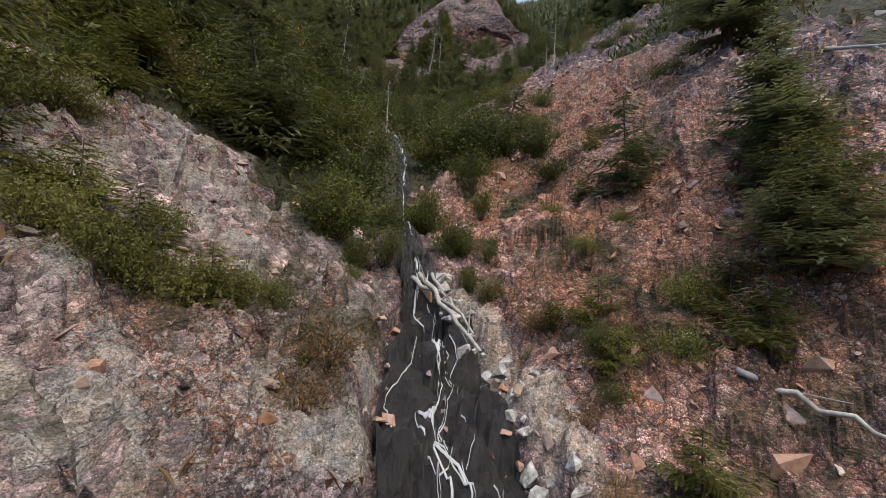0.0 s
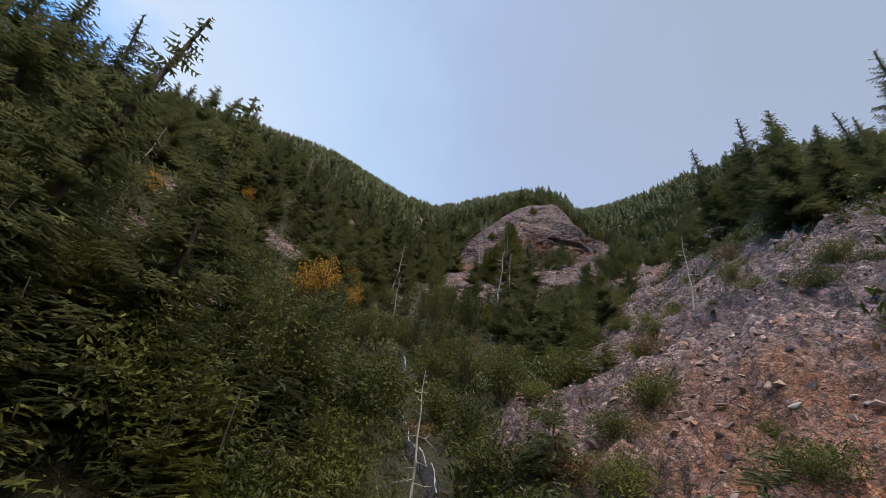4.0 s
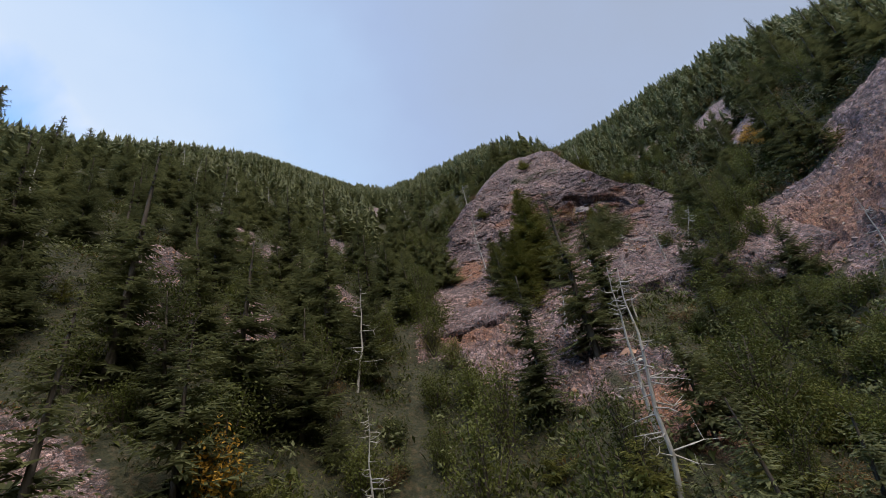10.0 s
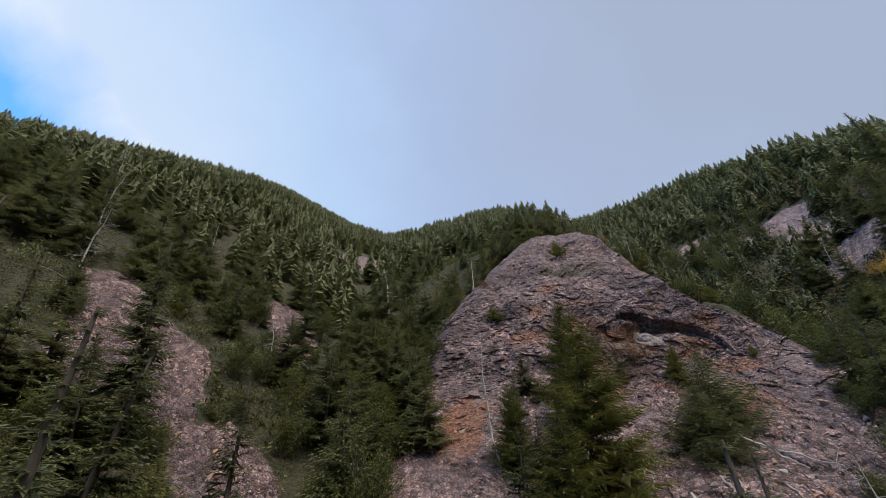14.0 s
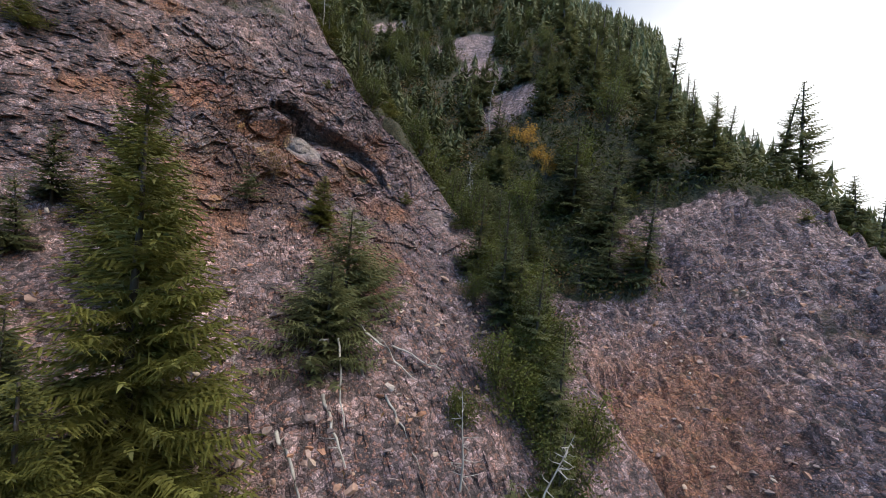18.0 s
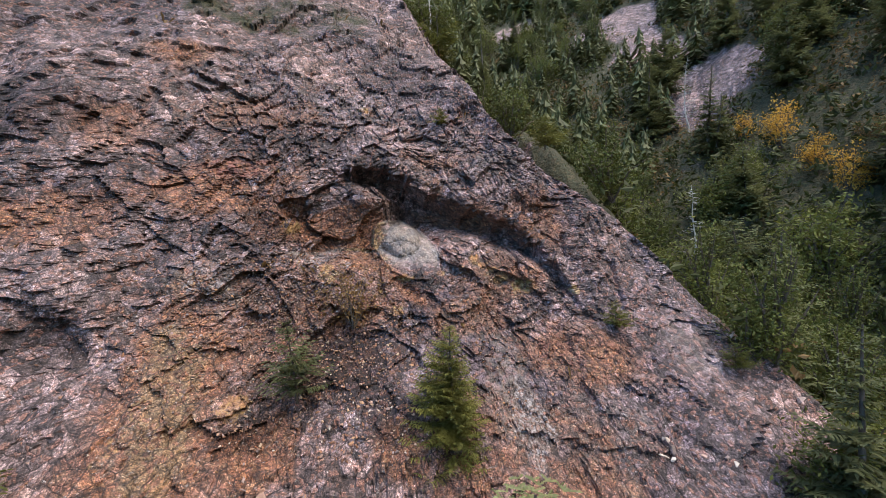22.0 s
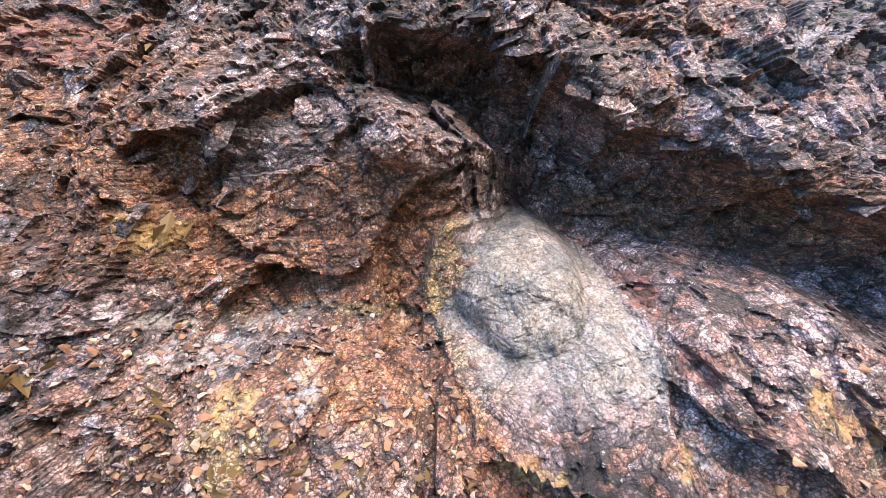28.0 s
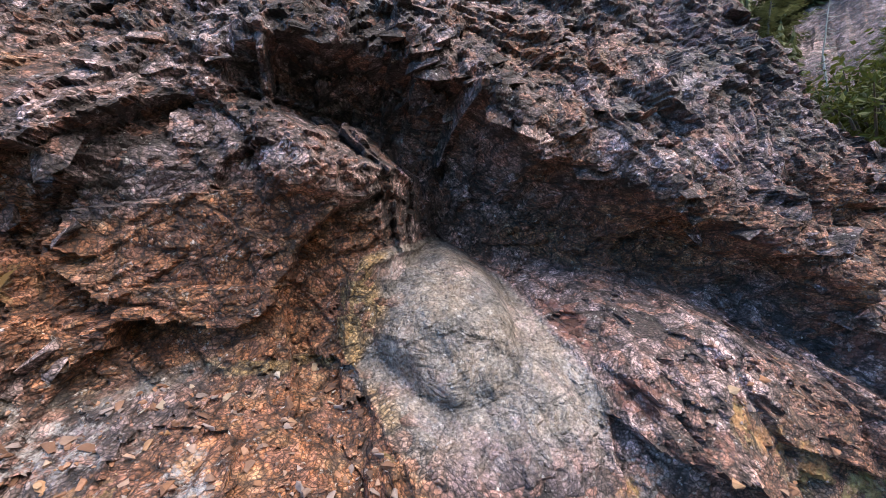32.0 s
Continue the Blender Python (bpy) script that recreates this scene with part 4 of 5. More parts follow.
    v = np.array(tri).reshape(-1, 3)
    crown = array_mesh("crown", v, np.arange(len(v)).reshape(-1, 3), mat)
    return [("trunk", trunk), ("crown", crown)]


def shrub_meshes(name, height, spread, stems, leaves, size, mat, seed=1):
    """A many-stemmed bush: thin arching stems and single folded leaves round their ends."""
    r = np.random.default_rng(seed)
    pieces, quads = [], []
    for k in range(stems):
        a, lean = r.uniform(0, 6.28), r.uniform(0.15, 1.0)
        end = np.array([math.cos(a) * spread * lean, math.sin(a) * spread * lean, height * (1.05 - 0.5 * lean**2) * r.uniform(0.75, 1.1)])
        mid = end * (0.45, 0.45, 0.62) + r.normal(0, 0.04 * height, 3)
        pts = [np.array([0, 0, -0.1]), mid, end]
        pieces.append(tube(pts, (0.016 * height, 0.010 * height, 0.003 * height), 4))
        for _ in range(leaves // stems):
            t = r.uniform(0.3, 1.05)
            c = (pts[0] * (1 - t) ** 2 + 2 * mid * t * (1 - t) + end * t * t) + r.normal(0, 0.13 * spread + 0.02, 3)
            n = r.normal(0, 1, 3) + (0, 0, 0.8)
            n /= np.linalg.norm(n)
            d = np.cross(n, r.normal(0, 1, 3))
            d /= np.linalg.norm(d) + 1e-9
            e, s = np.cross(n, d), size * r.uniform(0.6, 1.25)
            quads.append((c - d * s, c + e * s * 0.45 - n * s * 0.15, c + d * s, c - e * s * 0.45 - n * s * 0.15))
    v = np.array(quads).reshape(-1, 3)
    return [("stem", array_mesh("stem", *joined(pieces), BARK)), ("foliage", array_mesh("foliage", v, np.arange(len(v)).reshape(-1, 4), mat))]


def snag_meshes(name, height, branches, reach, seed=1, mat=None):
    """A dead, bleached trunk with broken, upturned branch ends."""
    r = np.random.default_rng(seed)
    line = np.c_[np.cumsum(r.normal(0, 0.015 * height, (8, 2)), 0), np.linspace(-0.3, height, 8)]
    trunk = array_mesh("trunk", *tube(line, np.linspace(0.010 * height + 0.012, 0.006, 8), 6), mat or DEAD, True)
    pieces = []
    for k in range(branches):
        f = r.uniform(0.2, 0.97)
        p = np.array([np.interp(f * height, line[:, 2], line[:, c]) for c in (0, 1)] + [f * height])
        a, ln = r.uniform(0, 6.28), reach * (1.05 - f) * r.uniform(0.4, 1.2) + 0.1
        o = np.array([math.cos(a), math.sin(a), r.uniform(-0.35, 0.2)])
        q = p + o * ln * 0.6 + r.normal(0, 0.05 * ln, 3)
        e = q + o * ln * 0.4 + np.array([0, 0, r.uniform(-0.1, 0.35) * ln])
        twigs = [tube([p, q, e], (0.012 + 0.006 * ln, 0.008, 0.003), 4)]
        for _ in range(2):
            twigs.append(tube([q, q + r.normal(0, 0.25 * ln, 3)], (0.006, 0.002), 4))
        pieces.append(("branch", array_mesh("branch", *joined(twigs), mat or DEAD)))
    return [("trunk", trunk)] + pieces


def plant(name, parts, label, category, group=""):
    ob = tagged(new(name), label, category, group)
    for part_name, me in parts:
        mesh_part(part_name, me, ob)
    return ob


def put(proto, used, x, y, z, scale=1.0, turn=0.0, tilt=(0, 0), tall=1.0):
    m = pose(x, y, z, tilt[0], tilt[1], turn) @ Matrix.Diagonal((scale, scale, scale * tall, 1))
    if proto not in used:
        used.add(proto)
        proto.matrix_world = m
        return proto
    c = copy_thing(proto, pose(0, 0, 0))
    c.matrix_basis = m
    return c


SPRUCE = "dark green spruce with drooping ragged branches on the steep slope"
forms = [
    plant("spruce_tree", conifer_meshes("a", 6.5, 1.7, 34, 8, 10, NEEDLE, 0.30, 0.40, seed=1), SPRUCE, "conifer", "spruces on the slope"),
    plant("spruce_tree", conifer_meshes("b", 5.5, 1.6, 30, 8, 10, NEEDLE, 0.20, 0.50, seed=2), SPRUCE, "conifer", "spruces on the slope"),
    plant("spruce_tree", conifer_meshes("c", 7.0, 1.5, 36, 7, 10, NEEDLE, 0.35, 0.45, lean=0.04, seed=3), SPRUCE, "conifer", "spruces on the slope"),
    plant("spruce_tree", conifer_meshes("d", 4.0, 1.6, 24, 8, 10, NEEDLE, 0.15, 0.45, lean=0.06, seed=4), SPRUCE, "conifer", "spruces on the slope"),
]
warm_forms = [
    plant("young_spruce", conifer_meshes("g", 5.0, 1.8, 44, 11, 15, NEEDLE_WARM, 0.22, 0.30, 0.02, seed=14, fine=True, spray=0.25), "full yellow-green spruce standing below the rock face", "conifer"),
    plant("young_spruce", conifer_meshes("h", 4.6, 1.5, 44, 11, 14, NEEDLE_WARM, 0.15, 0.35, 0.02, lean=0.03, seed=15, fine=True, spray=0.25), "full yellow-green spruce standing below the rock face", "conifer"),
    plant("young_spruce", conifer_meshes("i", 4.2, 2.2, 34, 11, 14, NEEDLE, 0.10, 0.45, 0.14, lean=-0.03, seed=16, fine=True, spray=0.27), "bushy dark spruce with bare grey lower branches", "conifer"),
]
low_forms = [
    plant("dwarf_spruce", conifer_meshes("e", 1.5, 1.1, 12, 8, 7, NEEDLE_WARM, -0.05, 0.45, seed=5, fine=True), "low sprawling spruce bush with bright green tips", "dwarf conifer", "dwarf spruces"),
    plant("dwarf_spruce", conifer_meshes("f", 1.9, 1.0, 12, 8, 7, NEEDLE, 0.0, 0.5, lean=0.15, seed=6, fine=True), "low dark spruce bush clinging to the slope", "dwarf conifer", "dwarf spruces"),
]
shrub_forms = [
    plant("alder_shrub", shrub_meshes("a", 1.7, 0.95, 16, 2300, 0.050, LEAF, seed=7), "leafy green alder shrub in the gully", "shrub", "alder shrubs"),
    plant("alder_shrub", shrub_meshes("b", 1.3, 1.05, 15, 2000, 0.050, LEAF, seed=8), "low rounded green alder shrub", "shrub", "alder shrubs"),
    plant("alder_shrub", shrub_meshes("c", 2.3, 0.95, 18, 2400, 0.050, LEAF, seed=9), "tall green alder shrub with upright stems", "shrub", "alder shrubs"),
]
gold_forms = [plant("autumn_bush", shrub_meshes("d", 2.0, 0.8, 14, 1300, 0.055, LEAF_GOLD, seed=10), "bush in golden orange autumn leaf", "shrub", "autumn bushes")]
brown_forms = [plant("withered_bush", shrub_meshes("e", 0.9, 0.9, 14, 1200, 0.04, LEAF_BROWN, seed=11), "low bush with withered brown leaves", "shrub", "withered bushes")]
dense_form = plant("willow_shrub", shrub_meshes("f", 1.25, 0.8, 30, 5200, 0.040, LEAF, seed=17), "dense rounded green willow shrub on the gully side", "shrub", "willow shrubs")
mat_forms = [
    plant("creeping_juniper", shrub_meshes("g", 0.45, 0.75, 34, 3400, 0.026, NEEDLE_WARM, seed=18), "low creeping evergreen mat on the pale slab", "shrub", "creeping junipers"),
    plant("creeping_juniper", shrub_meshes("h", 0.35, 0.6, 30, 2600, 0.024, LEAF, seed=19), "low olive-green mat of creeping evergreen", "shrub", "creeping junipers"),
]
snag_forms = [
    plant("dead_tree", snag_meshes("a", 4.0, 34, 0.9, 12), "bleached dead spruce trunk with bare branches", "dead tree", "dead trees"),
    plant("dead_tree", snag_meshes("b", 3.0, 16, 0.6, 13), "leaning grey dead trunk with few branches", "dead tree", "dead trees"),
]
used = set()
track = np.array([list(np.array(eye)) for _, eye, _, _ in PATH])
track = np.concatenate([track[:-1] + (track[1:] - track[:-1]) * f for f in (0, 0.25, 0.5, 0.75)] + [track[-1:]])


def clear(x, y, z, radius, height):
    """Whether a plant there stays out of the flight's way."""
    d = np.hypot(track[:, 0] - x, track[:, 1] - y)
    return not np.any((d < radius + 0.55) & (track[:, 2] < z + height + 0.4))


# trees that stand out, by hand: x, y, form, scale, tall
KEY_TREES = [(12.0, 38.8, 3, 0.7, 1.0), (10.4, 43.6, 3, 0.85, 1.0), (9.2, 6.2, 2, 0.84, 1.0), (11.6, 8.2, 3, 0.5, 0.9),
             (6.6, 3.6, 3, 0.6, 0.8), (-11.7, 32.3, 0, 1.0, 1.0), (-9.7, 34.4, 2, 1.0, 1.0), (24.3, 37.0, 1, 0.55, 1.0), (27.2, 38.2, 1, 0.6, 1.0), (23.2, 35.6, 1, 0.65, 1.1), (11.4, 31.4, 2, 0.9, 1.0), (13.6, 33.0, 0, 0.75, 1.0)]
for x, y, z, f, s, tall in ((15.3, 40.95, 24.1, 1, 0.84, 1.24), (13.95, 38.05, 21.2, 0, 0.98, 1.18), (12.5, 37.2, 20.2, 0, 0.72, 1.0), (13.05, 41.3, 22.6, 1, 0.62, 1.0), (19.6, 38.9, 22.2, 2, 0.92, 1.05), (18.3, 38.3, 22.0, 2, 0.85, 0.8), (20.6, 40.9, 25.4, 0, 0.38, 1.0)):
    put(warm_forms[f], used, x, y, z, s, rng.uniform(0, 360), tall=tall)
for x, y, f, s, tall in KEY_TREES:
    put(forms[f], used, x, y, float(ground_z(x, y)[0]), s, rng.uniform(0, 360), tall=tall)
for x, y, s in ((24.2, 40.2, 0.3), (22.9, 43.4, 0.22), (25.4, 38.6, 0.3), (6.0, 10.4, 1.0), (3.3, 2.4, 0.45), (4.7, 2.7, 0.6), (5.0, 3.3, 0.55), (5.8, 2.9, 0.8), (3.5, 3.5, 0.3), (3.75, 4.1, 0.4), (-1.3, 5.0, 0.55), (-0.6, 4.9, 0.5), (-1.9, 5.3, 0.6), (-2.7, 4.9, 0.7), (-3.3, 6.0, 0.9), (-2.6, 8.0, 0.7), (5.4, 6.4, 0.35), (6.4, 7.4, 0.5)):
    put(low_forms[0 if s < 1 else 1], used, x, y, float(ground_z(x, y)[0]) if y != 43.4 else 31.1, s, rng.uniform(0, 360))
for x, y, s, n, tx, ty in ((18.2, 33.2, 1.0, 0, 8, -14), (10.0, 28.3, 1.35, 1, 4, -6), (18.8, 34.6, 0.8, 1, 3, -6), (39, 43.2, 0.9, 0, 0, 2), (8.8, 26.6, 1.2, 0, -3, 5), (15.6, 38.0, 0.55, 1, 10, 12), (14.2, 32.4, 0.7, 0, 14, 0), (11.8, 33.6, 0.8, 1, -6, 4)):
    put(snag_forms[n], used, x, y, float(ground_z(x, y)[0]), s, rng.uniform(0, 360), (tx, ty))
for x, y, n, s in ((29.6, 38.3, 1, 0.5), (27.8, 36.2, 0, 0.5), (25.2, 36.0, 1, 0.45), (23.6, 35.2, 1, 0.5), (22.4, 34.2, 1, 0.55), (21.4, 33.2, 0, 0.5), (20.2, 32.8, 1, 0.5), (19.2, 32.2, 0, 0.45), (24.4, 34.4, 0, 0.4),
                   (12.4, 37.6, 3, 0.55), (12.9, 39.4, 3, 0.5), (15.0, 44.0, 3, 0.42), (14.2, 43.2, 3, 0.4)):
    put(forms[n], used, x, y, float(ground_z(x, y)[0]) - 0.1, s, rng.uniform(0, 360), tall=1.1)
for k in range(44):
    f = rng.uniform(0, 1)
    x, y = 18.2 + 13 * f + rng.normal(0, 0.7), 32.2 + 6.6 * f + rng.normal(0, 0.7)
    put(shrub_forms[k % 3], used, x, y, float(ground_z(x, y)[0]) - 0.1, rng.uniform(0.6, 1.1), rng.uniform(0, 360))
for x, y, s in ((0.15, 24.7, 1.2), (1.3, 25.2, 0.85), (-0.6, 24.0, 0.9), (0.7, 28.4, 0.9), (-7, 22, 0.6), (-6.2, 30, 0.6), (36.5, 39.4, 0.9), (35.4, 38.3, 0.7), (34.4, 37.5, 0.8), (37.2, 40.6, 0.6)):
    put(gold_forms[0], used, x, y, float(ground_z(x, y)[0]), s, rng.uniform(0, 360))


for x, y, s, n in ((1.0, 7.7, 0.62, 0), (1.5, 8.6, 0.7, 1), (3.7, 7.3, 0.45, 1), (4.1, 8.5, 0.7, 0), (3.25, 6.1, 0.32, 1), (4.3, 9.6, 0.8, 2), (0.2, 9.4, 0.9, 0), (5.2, 9.0, 0.45, 1), (0.4, 4.6, 0.25, 1), (2.75, 6.6, 0.42, 0), (1.7, 6.5, 0.45, 1), (2.95, 5.5, 0.36, 1), (1.9, 7.6, 0.5, 0), (2.9, 8.0, 0.5, 2), (1.2, 6.6, 0.4, 1), (3.4, 4.5, 0.3, 1)):
    put(shrub_forms[n], used, x, y, float(ground_z(x, y)[0]), s, rng.uniform(0, 360))
for x, y, s in ((0.55, 4.3, 0.6), (0.3, 4.0, 0.5), (3.3, 4.6, 0.4), (3.1, 5.3, 0.45), (2.9, 3.3, 0.3), (2.7, 2.7, 0.3), (-4.5, 4.5, 0.8)):
    put(brown_forms[0], used, x, y, float(ground_z(x, y)[0]), s, rng.uniform(0, 360))


for x, y, s in ((0.85, 6.95, 0.85), (3.0, 6.7, 0.5), (2.85, 8.3, 0.7), (4.7, 9.2, 1.05), (5.7, 8.5, 0.7), (2.85, 5.95, 0.32), (1.3, 8.9, 0.8), (3.9, 10.3, 1.1), (0.6, 10.4, 1.1), (-1.6, 10.3, 1.0), (1.2, 12.0, 1.1), (-0.2, 12.6, 1.2), (1.9, 13.6, 1.0), (5.4, 11.4, 0.9)):
    if clear(x, y, float(ground_z(x, y)[0]), 0.8 * s, 1.2 * s):
        put(dense_form, used, x, y, float(ground_z(x, y)[0]) - 0.05, s, rng.uniform(0, 360))
for x, y, s, n in ((-1.55, 4.6, 0.7, 0), (-1.2, 4.7, 0.7, 0), (-0.8, 4.85, 0.75, 0), (-0.4, 5.2, 0.7, 0), (0.0, 5.5, 0.55, 0), (-1.2, 5.4, 0.6, 1), (-2.2, 5.3, 0.8, 1), (-2.0, 4.6, 0.7, 0), (-2.6, 6.5, 0.9, 0), (-2.9, 7.6, 1.0, 1), (-2.9, 5.6, 0.9, 0), (-3.4, 5.0, 1.0, 1), (0.95, 5.7, 0.35, 1), (3.35, 3.7, 0.5, 1), (3.75, 3.75, 0.5, 1), (4.1, 3.2, 0.6, 0), (3.05, 4.5, 0.28, 1), (2.95, 4.1, 0.22, 1), (4.3, 5.0, 0.42, 0), (4.6, 6.2, 0.4, 0), (5.15, 5.1, 0.42, 0), (4.6, 3.5, 0.6, 0), (3.2, 3.3, 0.4, 1)):
    put(mat_forms[n], used, x, y, float(ground_z(x, y)[0]) + 0.03, s, rng.uniform(0, 360), tall=1.2)
for x, y, s in ((5.6, 2.75, 0.48), (6.4, 3.5, 0.45)):
    put(warm_forms[2], used, x, y, float(ground_z(x, y)[0]) - 0.5, s, rng.uniform(0, 360), tall=0.8)
for x, y, n, s, tall in ((-4.4, 9.6, 0, 0.55, 1.0), (-3.4, 10.9, 2, 0.5, 1.0), (-5.2, 11.8, 1, 0.7, 1.0), (-2.6, 12.2, 0, 0.5, 1.0), (-1.6, 13.6, 2, 0.5, 1.0), (-4.6, 7.4, 1, 0.5, 1.0)):
    put(forms[n], used, x, y, float(ground_z(x, y)[0]) - 0.1, s, rng.uniform(0, 360), tall=tall)


def scatter(protos, count, box, keep, scales, radius, height, seed, talls=(0.9, 1.15)):
    """Copies of plants over a stretch of the slope wherever keep(x, y) is larger than a random number."""
    r = np.random.default_rng(seed)
    x, y = r.uniform(box[0], box[1], count * 14), r.uniform(box[2], box[3], count * 14)
    ok = keep(x, y) > r.random(len(x))
    x, y = x[ok], y[ok]
    z, done = ground_z(x, y), []
    gap = (box[1] - box[0]) * (box[3] - box[2]) / count
    for a, b, c in zip(x, y, z):
        s = r.uniform(*scales)
        if len(done) >= count or any((a - p) ** 2 + (b - q) ** 2 < 0.12 * gap for p, q in done) or not clear(a, b, c, radius * s, height * s):
            continue
        done.append((a, b))
        put(protos[r.integers(len(protos))], used, a, b, c - 0.05, s, r.uniform(0, 360), (r.normal(0, 3), r.normal(0, 3)), r.uniform(*talls))
    return done


def creek_off(x, y):
    return x - np.interp(y, LINES[3][:, 0], LINES[3][:, 1])


def gully_off(x, y):
    return x - np.interp(y, LINES[5][:, 0], LINES[5][:, 1])


def woods_left(x, y):
    return (1 - bareness(x, y)) * smooth(-0.6, -2.5, creek_off(x, y)) * smooth(10, 15, y) * (1 - smooth(-5.5, -3.5, creek_off(x, y)) * smooth(27, 25, y))


def woods_back(x, y):
    u, w = knob_uv(x, y)
    return (1 - bareness(x, y)) * smooth(1.0, 3.0, creek_off(x, y)) * (1 - knob_mask(u, w) * smooth(-10.5, -8, w) * smooth(7.2, 5.8, u) * smooth(-11.2, -10.2, u)) * np.where(gully_off(x, y) < 0, smooth(26, 30, y), 1.0)


def gully_bottom(x, y):
    return (1 - 0.9 * bareness(x, y)) * np.maximum(np.exp(-(np.where(creek_off(x, y) < 0, 0.5, 1.0) * creek_off(x, y) / 2.6) ** 2) * (np.abs(creek_off(x, y)) > 0.55) * smooth(6, 9, y), np.exp(-(gully_off(x, y) / 2.6) ** 2) * smooth(16, 22, y))


scatter(forms, 120, (-17, 6, 11, 58), woods_left, (0.45, 1.0), 2.3, 6.5, 21)
scatter(forms, 48, (6, 60, 24, 75), woods_back, (0.35, 0.75), 1.3, 6.5, 22)
scatter(forms, 52, (24, 58, 18, 46), lambda x, y: (1 - bareness(x, y)) * smooth(3.0, 6.0, gully_off(x, y)), (0.5, 0.95), 1.3, 6.5, 29)
scatter(forms, 30, (10, 34, 13, 34), lambda x, y: (1 - bareness(x, y)) * smooth(6, 9, gully_off(x, y)), (0.5, 0.95), 1.3, 6.5, 23)
scatter(forms, 14, (9, 30, 48, 68), lambda x, y: ((knob_uv(x, y)[1] < -11.0) | (knob_uv(x, y)[0] < -11.5)) * (creek_off(x, y) > 1.5) * 1.0, (0.35, 0.62), 1.3, 6.5, 34)
for u, w in ((-9.6, -9.5), (-8.8, -11.2), (-7.9, -12.2), (-7.0, -12.8), (-6.1, -12.2), (-5.2, -13.2), (-4.3, -12.8), (-3.2, -13.4), (-2.2, -13.0), (-9.2, -12.8), (-6.6, -14.2), (-4.8, -14.6), (-1.4, -14.0)):
    x, y = KO[0] + u * KU[0] + w * KN[0], KO[1] + u * KU[1] + w * KN[1]
    put(forms[rng.integers(len(forms))], used, x, y, float(land(x, y)) - 0.5, rng.uniform(0.45, 0.7), rng.uniform(0, 360))
scatter([forms[1], forms[3]], 18, (-6, 0.5, 9.5, 16), lambda x, y: smooth(-0.8, -1.6, creek_off(x, y)) * (1 - bareness(x, y)), (0.28, 0.5), 1.6, 4.0, 35)
scatter(low_forms, 34, (-6, 1.5, 8.5, 15.5), lambda x, y: smooth(-0.6, -1.2, creek_off(x, y)) * (1 - bareness(x, y)), (0.8, 1.4), 1.0, 1.7, 36)
scatter(low_forms, 130, (-10, 34, 4, 52), lambda x, y: (0.28 * smooth(1.5, 3, np.abs(creek_off(x, y))) + 0.6 * (1 - bareness(x, y))) * (np.hypot(x - 22.5, y - 39.5) > 4.5), (0.35, 1.0), 1.0, 1.7, 24)
scatter(shrub_forms, 185, (-5, 36, 6, 56), gully_bottom, (0.6, 1.15), 0.9, 2.0, 25)
scatter(shrub_forms, 70, (26, 56, 34, 72), lambda x, y: (1 - bareness(x, y)), (0.8, 1.5), 0.9, 2.0, 26)
scatter(snag_forms, 26, (-12, 34, 14, 58), lambda x, y: (0.3 + 0.7 * (1 - bareness(x, y))) * (np.hypot(x - 20, y - 37) > 7) * (np.hypot(x - 29, y - 29) > 7), (0.7, 1.3), 0.5, 4, 28)
scatter(mat_forms, 60, (4, 16, 7, 26), lambda x, y: 0.15 + 0.5 * bareness(x, y), (0.4, 1.1), 0.6, 0.5, 37)
scatter([dense_form, forms[3], shrub_forms[0]], 44, (8, 22, 20, 34), lambda x, y: smooth(4.5, 2.5, np.abs(gully_off(x, y))) * 1.0, (0.4, 0.85), 1.0, 2.2, 38)
scatter([dense_form, shrub_forms[0], forms[3]], 46, (4, 15, 36, 52), lambda x, y: (knob_uv(x, y)[0] < -10.6) * (creek_off(x, y) > 0.6) * 1.0, (0.6, 1.1), 1.0, 2.2, 39)
scatter(brown_forms, 60, (-8, 44, 2, 50), lambda x, y: 0.25 + 0.3 * (1 - bareness(x, y)), (0.3, 0.9), 0.6, 0.9, 27)


